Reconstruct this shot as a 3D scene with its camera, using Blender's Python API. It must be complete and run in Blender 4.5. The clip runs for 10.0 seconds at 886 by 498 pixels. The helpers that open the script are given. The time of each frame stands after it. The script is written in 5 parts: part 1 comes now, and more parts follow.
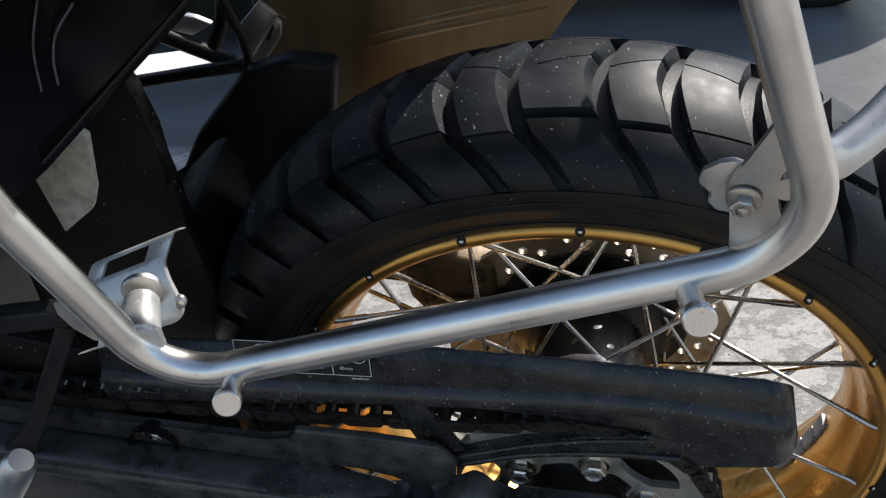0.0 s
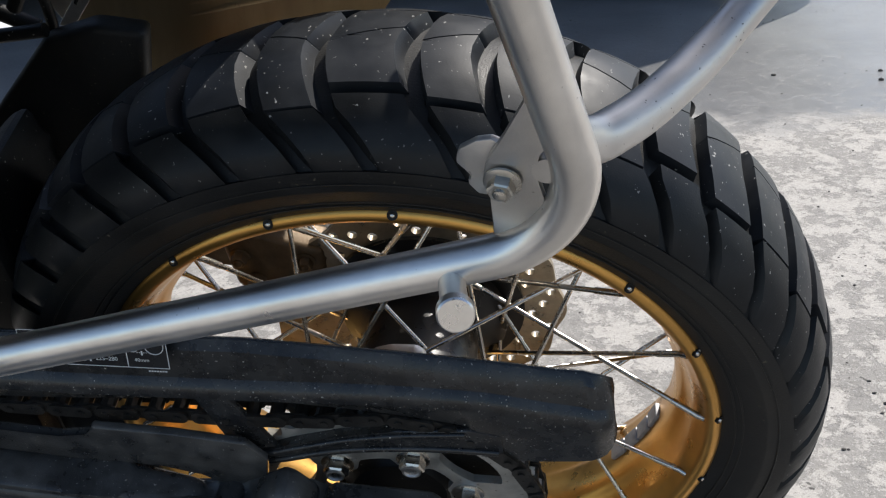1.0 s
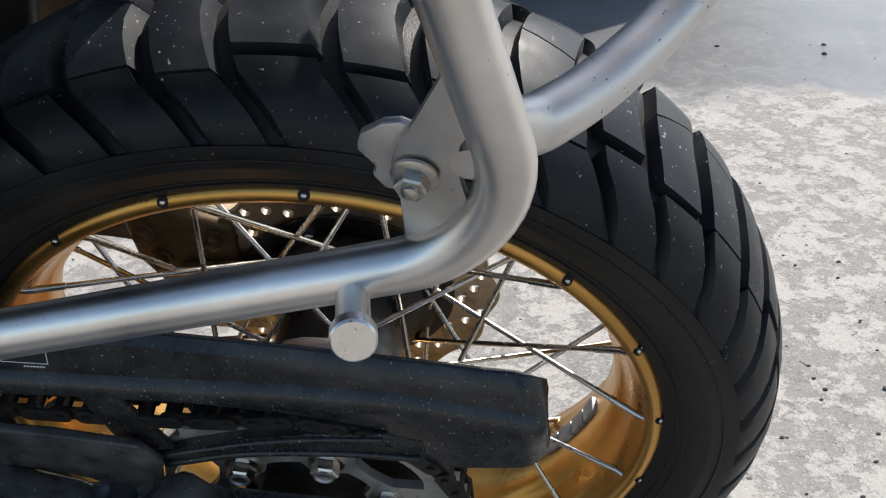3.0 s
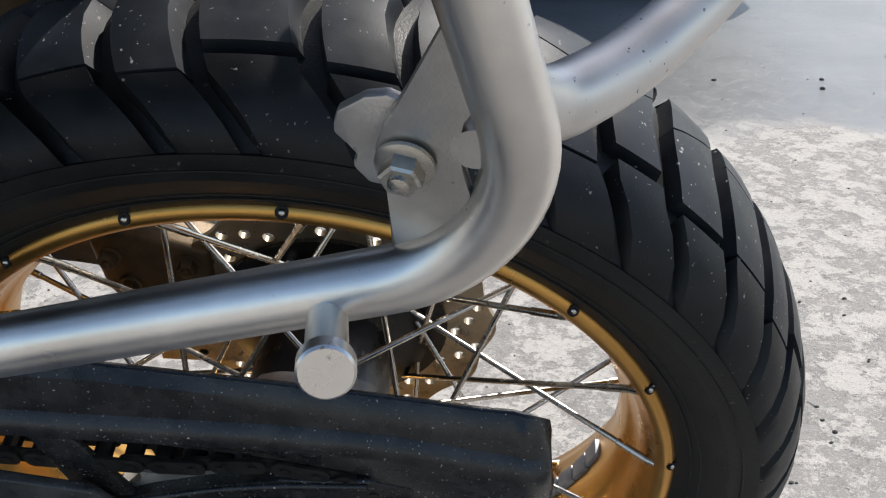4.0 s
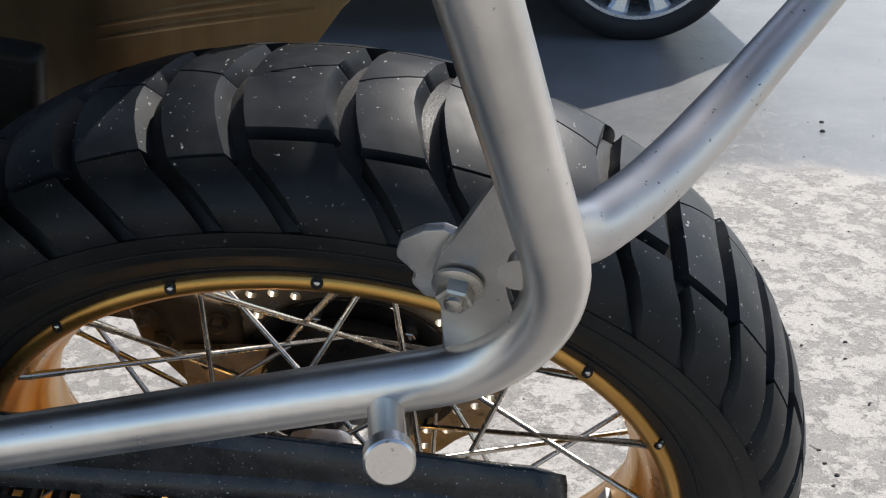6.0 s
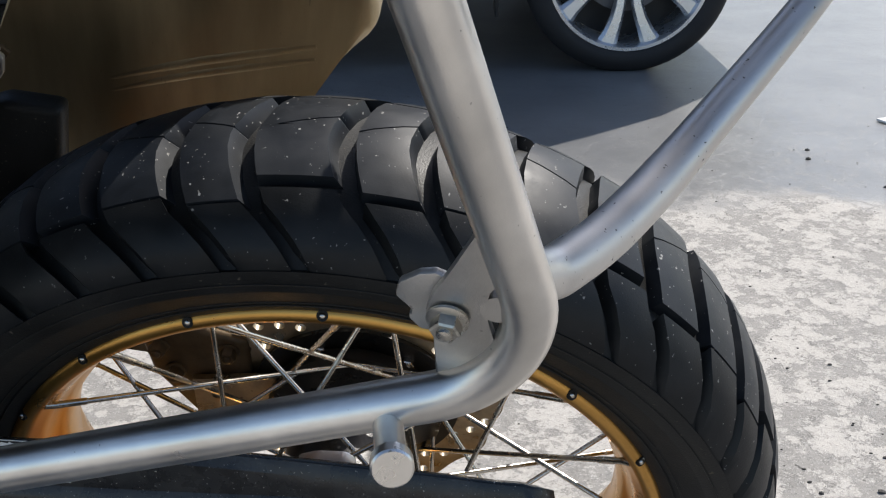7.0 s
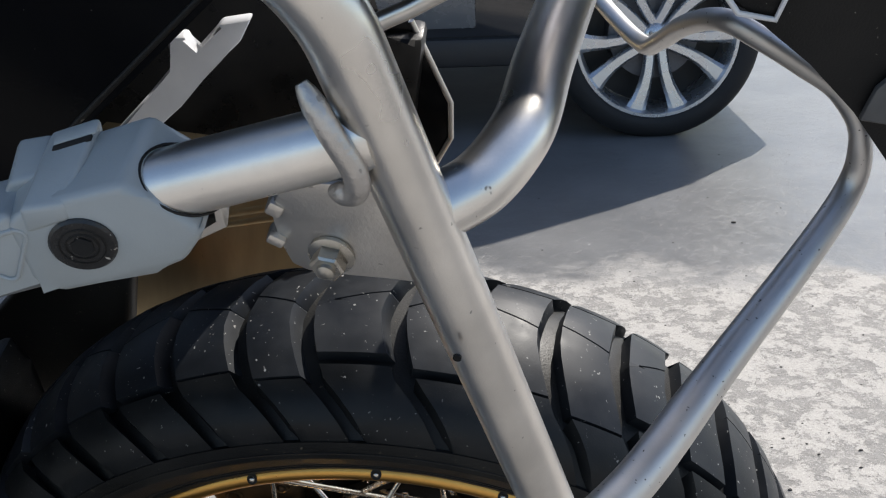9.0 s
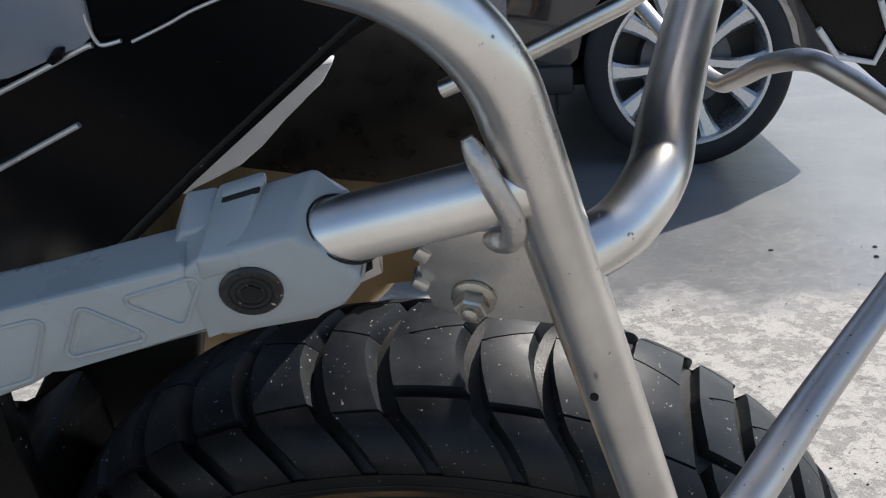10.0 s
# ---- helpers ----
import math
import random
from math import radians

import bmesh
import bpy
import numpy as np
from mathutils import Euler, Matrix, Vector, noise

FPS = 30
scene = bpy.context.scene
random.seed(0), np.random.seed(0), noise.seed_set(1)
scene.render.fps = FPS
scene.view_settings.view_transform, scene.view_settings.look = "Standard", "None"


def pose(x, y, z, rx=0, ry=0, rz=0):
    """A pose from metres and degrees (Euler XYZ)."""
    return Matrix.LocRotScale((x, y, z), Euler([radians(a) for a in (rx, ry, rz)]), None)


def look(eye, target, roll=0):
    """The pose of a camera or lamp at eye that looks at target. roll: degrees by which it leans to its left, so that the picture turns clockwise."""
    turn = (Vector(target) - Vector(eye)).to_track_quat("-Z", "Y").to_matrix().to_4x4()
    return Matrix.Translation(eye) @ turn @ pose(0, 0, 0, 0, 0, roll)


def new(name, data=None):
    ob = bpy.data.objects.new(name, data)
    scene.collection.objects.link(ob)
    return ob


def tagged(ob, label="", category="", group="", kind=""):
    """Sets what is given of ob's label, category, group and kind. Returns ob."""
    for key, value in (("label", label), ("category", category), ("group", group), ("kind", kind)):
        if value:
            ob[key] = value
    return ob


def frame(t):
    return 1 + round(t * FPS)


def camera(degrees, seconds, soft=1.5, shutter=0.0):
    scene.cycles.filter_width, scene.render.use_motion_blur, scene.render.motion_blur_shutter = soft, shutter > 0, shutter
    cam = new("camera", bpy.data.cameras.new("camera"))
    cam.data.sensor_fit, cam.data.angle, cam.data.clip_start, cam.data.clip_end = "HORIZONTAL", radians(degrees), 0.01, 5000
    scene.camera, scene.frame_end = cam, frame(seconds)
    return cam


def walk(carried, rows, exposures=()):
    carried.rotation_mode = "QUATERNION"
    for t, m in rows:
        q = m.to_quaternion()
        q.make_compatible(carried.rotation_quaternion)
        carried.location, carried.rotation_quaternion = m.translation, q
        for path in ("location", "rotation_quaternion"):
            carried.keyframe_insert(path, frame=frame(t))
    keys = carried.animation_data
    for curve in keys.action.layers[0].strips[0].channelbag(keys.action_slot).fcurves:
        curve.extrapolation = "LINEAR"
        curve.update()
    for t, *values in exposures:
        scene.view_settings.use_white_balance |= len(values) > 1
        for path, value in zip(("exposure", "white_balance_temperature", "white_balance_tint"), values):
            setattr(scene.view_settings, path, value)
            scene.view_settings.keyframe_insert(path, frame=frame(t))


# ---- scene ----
EXPOSURES = [(0.0, 0.34), (2.0, 0.40), (8.5, 0.40), (10.0, 0.33)]
cam = camera(45.76, 10.0, soft=1.2)
ROWS = [  # seconds, place, turn
    (0.0, 0.0444, -0.7273, 0.7515, 65.959, 6.434, 8.647),
    (0.5, 0.0761, -0.7083, 0.7509, 66.473, 5.931, 5.930),
    (1.0, 0.0897, -0.6857, 0.7314, 64.588, 3.552, 3.621),
    (1.5, 0.0897, -0.6888, 0.7164, 62.774, 0.860, 1.321),
    (2.0, 0.0903, -0.6872, 0.7131, 61.631, 1.316, 1.873),
    (2.5, 0.0942, -0.6620, 0.7161, 61.981, 1.122, 1.863),
    (3.0, 0.0953, -0.6199, 0.7132, 62.461, 1.105, 1.106),
    (3.2, 0.0963, -0.5980, 0.7061, 63.451, 1.014, 1.043),
    (4.5, 0.0891, -0.5718, 0.6781, 64.558, 0.252, 0.801),
    (5.0, 0.0863, -0.5823, 0.6867, 64.513, 0.446, 0.594),
    (5.5, 0.0822, -0.5872, 0.7024, 65.199, 0.333, 1.072),
    (7.0, 0.0850, -0.6435, 0.7380, 67.734, 1.099, 0.532),
    (7.5, 0.0874, -0.6633, 0.7540, 68.100, 1.466, 0.629),
    (8.0, 0.0904, -0.6762, 0.7757, 68.584, 1.287, 1.298),
    (8.5, 0.0888, -0.6737, 0.8108, 69.345, 0.867, 1.429),
    (9.0, 0.0804, -0.6653, 0.8246, 70.055, 2.244, 1.908),
    (9.5, 0.0608, -0.6688, 0.8264, 71.345, 2.609, 2.729),
    (10.0, 0.0529, -0.6747, 0.8330, 71.626, 2.998, 3.082),
]
walk(cam, [(t, pose(x, y, z, rx, ry, rz)) for t, x, y, z, rx, ry, rz in ROWS], EXPOSURES)
BIKE = Matrix(((0.98552, 0.06119, 0.15816, 0), (0.00000, 0.93263, -0.36084, 0), (-0.16958, 0.35562, 0.91912, 0.3018), (0, 0, 0, 1)))  # the motorcycle's own axes: wheel centre at 0, x to its rear, y along the axle, leaning on its stand

# ---- light ----
world = bpy.data.worlds.new("world")
scene.world = world
world.use_nodes = True
wn = world.node_tree
sky = wn.nodes.new("ShaderNodeTexSky")
sky.sky_type, sky.sun_disc = "NISHITA", False
SUN_EL, SUN_AZ = 49.0, 40.0  # height of the sun, and its bearing from +y towards +x
sky.sun_elevation, sky.sun_rotation = radians(SUN_EL), radians(SUN_AZ)
sky.air_density, sky.dust_density = 1.0, 1.2
wn.nodes["Background"].inputs["Strength"].default_value = 0.145
wn.links.new(sky.outputs[0], wn.nodes["Background"].inputs["Color"])
sun = new("sun", bpy.data.lights.new("sun", "SUN"))
sun.data.energy, sun.data.angle, sun.data.color = 4.5, radians(0.53), (1.0, 0.95, 0.88)
SUN_WAY = Vector((math.sin(radians(SUN_AZ)) * math.cos(radians(SUN_EL)), math.cos(radians(SUN_AZ)) * math.cos(radians(SUN_EL)), math.sin(radians(SUN_EL))))
sun.matrix_world = look(SUN_WAY * 8, (0, 0, 0))


# ---- materials ----
def material(name, colour, rough=0.5, metal=0.0, vary=0.15, scale=30.0, bump=0.0, bump_scale=200.0, dust=0.0, dust_colour=(0.45, 0.42, 0.37), dust_scale=220.0, dust_cut=0.66, rough_vary=0.1, coat=0.0, aniso=0.0, rand=0.0, spec=0.5, stretch=(1, 1, 1), cloud=0.12):
    """A principled surface: two scales of colour change, dust specks, roughness change and fine relief."""
    m = bpy.data.materials.new(name)
    m.use_nodes = True
    nt = m.node_tree
    n, l = nt.nodes, nt.links
    b = n["Principled BSDF"]
    co = n.new("ShaderNodeTexCoord")
    mp = n.new("ShaderNodeMapping")
    mp.inputs["Scale"].default_value = stretch
    l.new(co.outputs["Object"], mp.inputs[0])

    def tex(sc, detail=4.0, rgh=0.55):
        t = n.new("ShaderNodeTexNoise")
        t.inputs["Scale"].default_value, t.inputs["Detail"].default_value, t.inputs["Roughness"].default_value = sc, detail, rgh
        l.new(mp.outputs[0], t.inputs["Vector"])
        return t

    def ramp(src, lo, hi, a, c):
        r = n.new("ShaderNodeMapRange")
        r.inputs["From Min"].default_value, r.inputs["From Max"].default_value, r.inputs["To Min"].default_value, r.inputs["To Max"].default_value = lo, hi, a, c
        l.new(src, r.inputs["Value"])
        return r.outputs[0]

    def mix(fac, a, c, mode="MIX"):
        x = n.new("ShaderNodeMix")
        x.data_type, x.blend_type = "RGBA", mode
        for s, v in ((x.inputs[0], fac), (x.inputs[6], a), (x.inputs[7], c)):
            if hasattr(v, "node"):
                l.new(v, s)
            else:
                s.default_value = v if isinstance(v, float) else (*v, 1)
        return x.outputs[2]

    big, fine = tex(scale), tex(scale * 7.3, 6.0, 0.65)
    dark, light = tuple(c * (1 - vary) for c in colour), tuple(min(1, c * (1 + vary)) for c in colour)
    col = mix(ramp(big.outputs["Fac"], 0.35, 0.65, 0.0, 1.0), dark, light)
    col = mix(ramp(fine.outputs["Fac"], 0.3, 0.7, 0.0, 0.5), col, mix(0.5, col, dark))
    if rand:
        oi = n.new("ShaderNodeObjectInfo")
        col = mix(ramp(oi.outputs["Random"], 0, 1, 0.0, rand), col, tuple(c * 0.55 for c in colour))
    r_out = ramp(big.outputs["Fac"], 0.3, 0.7, max(0.02, rough - rough_vary), min(1, rough + rough_vary))
    if dust:
        d1, d2 = tex(dust_scale, 2.0), tex(dust_scale * 0.07, 3.0)
        spots = ramp(d1.outputs["Fac"], dust_cut, dust_cut + 0.05, 0.0, 1.0)
        cloud = ramp(d2.outputs["Fac"], 0.45, 0.75, 0.0, cloud)
        add = n.new("ShaderNodeMath")
        add.operation, add.use_clamp = "MAXIMUM", True
        l.new(spots, add.inputs[0])
        l.new(cloud, add.inputs[1])
        mul = n.new("ShaderNodeMath")
        mul.operation = "MULTIPLY"
        l.new(add.outputs[0], mul.inputs[0])
        mul.inputs[1].default_value = dust
        col = mix(mul.outputs[0], col, dust_colour)
        rr = n.new("ShaderNodeMath")
        rr.operation, rr.use_clamp = "ADD", True
        l.new(r_out, rr.inputs[0])
        l.new(mul.outputs[0], rr.inputs[1])
        r_out = rr.outputs[0]
    l.new(col, b.inputs["Base Color"])
    l.new(r_out, b.inputs["Roughness"])
    b.inputs["Metallic"].default_value = metal
    b.inputs["Coat Weight"].default_value = coat
    b.inputs["Anisotropic"].default_value = aniso
    b.inputs["Specular IOR Level"].default_value = spec
    if bump:
        bn = n.new("ShaderNodeBump")
        bn.inputs["Strength"].default_value, bn.inputs["Distance"].default_value = bump, 0.001
        l.new(tex(bump_scale, 5.0, 0.6).outputs["Fac"], bn.inputs["Height"])
        l.new(bn.outputs[0], b.inputs["Normal"])
    return m


RUBBER = material("tyre rubber", (0.011, 0.012, 0.0128), 0.42, vary=0.2, scale=40, bump=0.12, bump_scale=900, dust=0.8, dust_scale=360, dust_cut=0.70, rough_vary=0.08, dust_colour=(0.30, 0.29, 0.27), spec=0.24, cloud=0.03)
RUBBER_WORN = material("worn tread rubber", (0.0135, 0.0158, 0.0195), 0.44, vary=0.2, scale=60, bump=0.06, bump_scale=900, dust=0.85, dust_scale=300, dust_cut=0.69, rough_vary=0.07, dust_colour=(0.40, 0.39, 0.37), spec=0.22, cloud=0.05)
SIDEWALL = material("tyre sidewall rubber", (0.0125, 0.0126, 0.0122), 0.46, vary=0.3, scale=25, bump=0.25, bump_scale=700, dust=0.4, dust_scale=300, dust_cut=0.70, dust_colour=(0.2, 0.17, 0.13), spec=0.25, cloud=0.10)
GOLD = material("gold anodised aluminium", (0.60, 0.325, 0.085), 0.30, 0.92, vary=0.12, scale=30, bump=0.05, dust=0.2, dust_scale=300, dust_cut=0.7, rough_vary=0.06)
STEEL = material("stainless spoke steel", (0.62, 0.58, 0.52), 0.24, 1.0, vary=0.15, scale=60, dust=0.15)
SILVER = material("silver coated steel tube", (0.79, 0.76, 0.715), 0.31, 1.0, vary=0.14, scale=24, bump=0.06, bump_scale=1500, dust=0.5, dust_scale=300, dust_cut=0.72, dust_colour=(0.09, 0.075, 0.06), rough_vary=0.05)
PITTED = material("pitted silver steel tube", (0.58, 0.565, 0.55), 0.43, 0.97, vary=0.08, scale=20, bump=0.07, bump_scale=900, dust=0.7, dust_scale=480, dust_cut=0.70, dust_colour=(0.06, 0.05, 0.04), rough_vary=0.06, cloud=0.05)
WELD = material("silver coated weld bead", (0.52, 0.49, 0.46), 0.38, 0.85, vary=0.15, scale=90, bump=0.5, bump_scale=350, dust=0.3, dust_scale=300, dust_cut=0.66, dust_colour=(0.08, 0.07, 0.06))
PLATE = material("silver coated plate", (0.58, 0.55, 0.51), 0.36, 0.9, vary=0.1, scale=40, bump=0.15, bump_scale=900, dust=0.35, dust_scale=260, dust_cut=0.70, dust_colour=(0.10, 0.08, 0.06))
BRACKET = material("silver painted bracket plate", (0.66, 0.65, 0.63), 0.34, 0.55, vary=0.1, scale=40, bump=0.15, bump_scale=900, dust=0.35, dust_scale=260, dust_cut=0.70, dust_colour=(0.10, 0.08, 0.06))
BOLT = material("zinc plated bolt", (0.44, 0.42, 0.38), 0.28, 1.0, vary=0.2, scale=120, dust=0.3, dust_colour=(0.12, 0.11, 0.09))
BLACK = material("black moulded plastic", (0.006, 0.006, 0.006), 0.42, vary=0.2, scale=30, bump=0.35, bump_scale=1100, dust=0.85, dust_scale=300, dust_cut=0.70, rough_vary=0.08, dust_colour=(0.4, 0.37, 0.32), spec=0.25, cloud=0.02)
GUARD = material("black guard plastic", (0.014, 0.0142, 0.0145), 0.27, vary=0.4, scale=80, bump=0.2, bump_scale=1100, dust=0.85, dust_scale=620, dust_cut=0.685, rough_vary=0.1, dust_colour=(0.55, 0.51, 0.45), spec=0.5, cloud=0.05)
GLOSS = material("glossy black plastic", (0.004, 0.004, 0.0045), 0.14, vary=0.1, scale=20, bump=0.03, bump_scale=600, dust=0.25, dust_scale=300, dust_cut=0.75, rough_vary=0.05, coat=0.0, spec=0.11, cloud=0.01)
ARMBLK = material("black painted swingarm", (0.036, 0.0355, 0.0345), 0.31, vary=0.45, scale=70, bump=0.25, bump_scale=700, dust=0.85, dust_scale=520, dust_cut=0.675, rough_vary=0.12, dust_colour=(0.27, 0.25, 0.22), spec=0.5, cloud=0.20)
CHAIN = material("oily chain steel", (0.045, 0.042, 0.038), 0.42, 0.7, vary=0.3, scale=120, bump=0.3, dust=0.4, dust_colour=(0.06, 0.05, 0.04))
SPROCK = material("dull grey sprocket steel", (0.44, 0.43, 0.395), 0.45, 0.75, vary=0.2, scale=60, bump=0.2, bump_scale=600, dust=0.4, dust_colour=(0.07, 0.06, 0.05))
DISC = material("bronzed brake disc steel", (0.46, 0.38, 0.27), 0.33, 0.9, vary=0.2, scale=60, dust=0.3, dust_colour=(0.12, 0.09, 0.06))
ALLOY = material("bare aluminium", (0.62, 0.62, 0.62), 0.4, 0.9, vary=0.1, scale=50, dust=0.2)
LEAD = material("grey balance weight", (0.36, 0.36, 0.37), 0.55, 0.5, vary=0.2, scale=120, bump=0.2)
GREYARM = material("blue-grey painted casting", (0.335, 0.365, 0.375), 0.30, 0.1, vary=0.06, scale=30, bump=0.07, bump_scale=1300, dust=0.15, dust_scale=300, dust_cut=0.74, dust_colour=(0.1, 0.1, 0.1))
MUFFLER = material("heat tinted muffler steel", (0.38, 0.305, 0.19), 0.38, 0.85, vary=0.22, scale=9, bump=0.1, bump_scale=500, dust=0.3, dust_scale=120, dust_cut=0.7, dust_colour=(0.16, 0.13, 0.09), stretch=(3, 1, 0.5))
STICKER = material("black sticker film", (0.012, 0.012, 0.013), 0.3, vary=0.1)
INK = material("white print", (0.62, 0.62, 0.60), 0.5, vary=0.1, scale=200)
CARPAINT = material("dark car paint", (0.012, 0.013, 0.016), 0.12, vary=0.1, coat=1.0, rough_vary=0.03)
CARTRIM = material("black car trim and wheel shade", (0.02, 0.02, 0.021), 0.5, vary=0.15, bump=0.2)
CARTYRE = material("car tyre rubber", (0.014, 0.014, 0.015), 0.7, vary=0.2, scale=20, bump=0.2)
CARALLOY = material("silver car alloy", (0.62, 0.63, 0.65), 0.28, 0.85, vary=0.08, scale=15)
CARGREY = material("grey brake parts", (0.16, 0.16, 0.17), 0.5, 0.6, vary=0.2)
GLASS = material("tinted car glass", (0.01, 0.011, 0.012), 0.05, vary=0.05, coat=0.3)
CABLE_GLINT = material("grey cable highlight", (0.09, 0.09, 0.09), 0.35, 0.4, vary=0.4, scale=120)
# tone raised to carry sun and sky brightness on strut, adjuster and far plate
PALE = material("pale alloy with brightness added", (0.74, 0.74, 0.75), 0.5, 0.0, vary=0.06, scale=30, bump=0.05)
HUBBLK = material("black cast hub paint", (0.014, 0.013, 0.012), 0.32, 0.2, vary=0.3, scale=40, bump=0.15, bump_scale=600, dust=0.25, dust_scale=300, dust_cut=0.72, dust_colour=(0.16, 0.12, 0.08), cloud=0.02)
RECESS_SHADE = material("black for recess shade", (0.004, 0.004, 0.004), 0.8, vary=0.1)
STONE = material("dark grit", (0.06, 0.055, 0.05), 0.85, vary=0.4, scale=80)
PLASTER = material("grey wall plaster", (0.24, 0.23, 0.215), 0.85, vary=0.15, scale=1.5, bump=0.3, bump_scale=60)
PAPER = material("white paper", (0.8, 0.8, 0.78), 0.7, vary=0.05)
FLAP = material("dusty grey rubber", (0.34, 0.32, 0.28), 0.8, vary=0.3, scale=70, bump=0.6, bump_scale=250, dust=0.8, dust_scale=200, dust_cut=0.56, dust_colour=(0.42, 0.38, 0.30))
FACET_GREY = material("dark grey plastic", (0.085, 0.085, 0.085), 0.45, vary=0.2, scale=60, bump=0.3)
CARDOOR = material("grey car door paint", (0.16, 0.165, 0.17), 0.25, 0.3, vary=0.05, coat=0.8)
PATCH_PALE = material("pale patch colour", (0.30, 0.27, 0.23), 0.7, vary=0.25, scale=120, bump=0.3)
CALIPER = material("brown stained casting", (0.12, 0.085, 0.05), 0.5, 0.5, vary=0.3, scale=60, bump=0.3, bump_scale=400, dust=0.4, dust_colour=(0.2, 0.14, 0.08))
PANEL = material("pale blue-grey gloss panel", (0.20, 0.23, 0.28), 0.2, vary=0.06, scale=20, coat=0.5, rough_vary=0.04)
LENS = material("red reflector lens", (0.35, 0.01, 0.008), 0.15, vary=0.1)


def concrete():
    """Old concrete: a worn pale patch with exposed mortar, a smoother grey lane beyond it, and an unseen dark strip
    added on the near side.
    """
    m = bpy.data.materials.new("worn concrete")
    m.use_nodes = True
    nt = m.node_tree
    n, l = nt.nodes, nt.links
    b = n["Principled BSDF"]
    co = n.new("ShaderNodeTexCoord")

    def tex(sc, detail=6.0, rgh=0.6):
        t = n.new("ShaderNodeTexNoise")
        t.inputs["Scale"].default_value, t.inputs["Detail"].default_value, t.inputs["Roughness"].default_value = sc, detail, rgh
        l.new(co.outputs["Object"], t.inputs["Vector"])
        return t.outputs["Fac"]

    def ramp(src, lo, hi, a=0.0, c=1.0):
        r = n.new("ShaderNodeMapRange")
        for s, v in zip(("From Min", "From Max", "To Min", "To Max"), (lo, hi, a, c)):
            r.inputs[s].default_value = v
        l.new(src, r.inputs["Value"])
        return r.outputs[0]

    def mix(fac, a, c):
        x = n.new("ShaderNodeMix")
        x.data_type = "RGBA"
        for s, v in ((x.inputs[0], fac), (x.inputs[6], a), (x.inputs[7], c)):
            if hasattr(v, "node"):
                l.new(v, s)
            else:
                s.default_value = v if isinstance(v, float) else (*v, 1)
        return x.outputs[2]

    def math_(op, a, c):
        x = n.new("ShaderNodeMath")
        x.operation = op
        for s, v in zip(x.inputs, (a, c)):
            if hasattr(v, "node"):
                l.new(v, s)
            else:
                s.default_value = v
        return x.outputs[0]

    pale, grey, deep = (0.43, 0.405, 0.37), (0.26, 0.247, 0.228), (0.12, 0.115, 0.105)
    scuff = ramp(tex(13, 12, 0.74), 0.485, 0.515)
    worn = mix(scuff, grey, pale)
    worn = mix(ramp(tex(38, 9, 0.75), 0.53, 0.56, 0.0, 0.85), worn, pale)
    worn = mix(ramp(tex(30, 10, 0.8), 0.545, 0.57, 0.0, 0.65), worn, (0.20, 0.19, 0.175))
    worn = mix(ramp(tex(260, 4, 0.7), 0.56, 0.66, 0.0, 0.6), worn, deep)
    worn = mix(ramp(tex(420, 3, 0.6), 0.60, 0.66, 0.0, 0.6), worn, (0.60, 0.58, 0.54))
    worn = mix(ramp(tex(70, 3, 0.6), 0.69, 0.72, 0.0, 0.85), worn, (0.06, 0.057, 0.052))
    worn = mix(ramp(tex(950, 3, 0.7), 0.52, 0.66, 0.0, 0.4), worn, (0.17, 0.16, 0.145))
    worn = mix(ramp(tex(17, 4, 0.7), 0.66, 0.74, 0.0, 0.5), worn, (0.15, 0.143, 0.132))
    lane = mix(ramp(tex(3.5, 8, 0.65), 0.38, 0.62), (0.13, 0.131, 0.132), (0.185, 0.184, 0.183))
    lane = mix(ramp(tex(300, 5, 0.7), 0.45, 0.62, 0.0, 0.5), lane, (0.10, 0.10, 0.10))
    lane = mix(ramp(tex(480, 3, 0.6), 0.58, 0.66, 0.0, 0.4), lane, (0.30, 0.30, 0.295))
    sep = n.new("ShaderNodeSeparateXYZ")
    l.new(co.outputs["Object"], sep.inputs[0])
    edge = math_("ADD", math_("ADD", sep.outputs["Y"], math_("MULTIPLY", sep.outputs["X"], 0.12)), math_("MULTIPLY", tex(4.0, 6, 0.6), 0.55))
    side = ramp(edge, 1.66, 1.80)
    # unseen near strip, darkened so the tubes reflect less light
    wave = math_("ADD", sep.outputs["Y"], math_("MULTIPLY", tex(5.0, 6, 0.6), 0.3))
    near = math_("MULTIPLY", ramp(wave, 0.06, -0.02), ramp(wave, -0.78, -0.68))
    mirrored_dark = mix(ramp(tex(90, 6, 0.7), 0.40, 0.62), (0.13, 0.126, 0.12), (0.22, 0.213, 0.205))
    l.new(mix(near, mix(side, worn, lane), mirrored_dark), b.inputs["Base Color"])
    l.new(ramp(side, 0.0, 1.0, 0.84, 0.34), b.inputs["Roughness"])
    bn = n.new("ShaderNodeBump")
    bn.inputs["Strength"].default_value, bn.inputs["Distance"].default_value = 0.6, 0.004
    h = math_("ADD", math_("ADD", tex(60, 10, 0.75), math_("MULTIPLY", scuff, 0.35)), math_("MULTIPLY", tex(420, 4, 0.7), 0.3))
    l.new(math_("MULTIPLY", h, ramp(side, 0.0, 1.0, 1.0, 0.25)), bn.inputs["Height"])
    l.new(bn.outputs[0], b.inputs["Normal"])
    return m


CONCRETE = concrete()


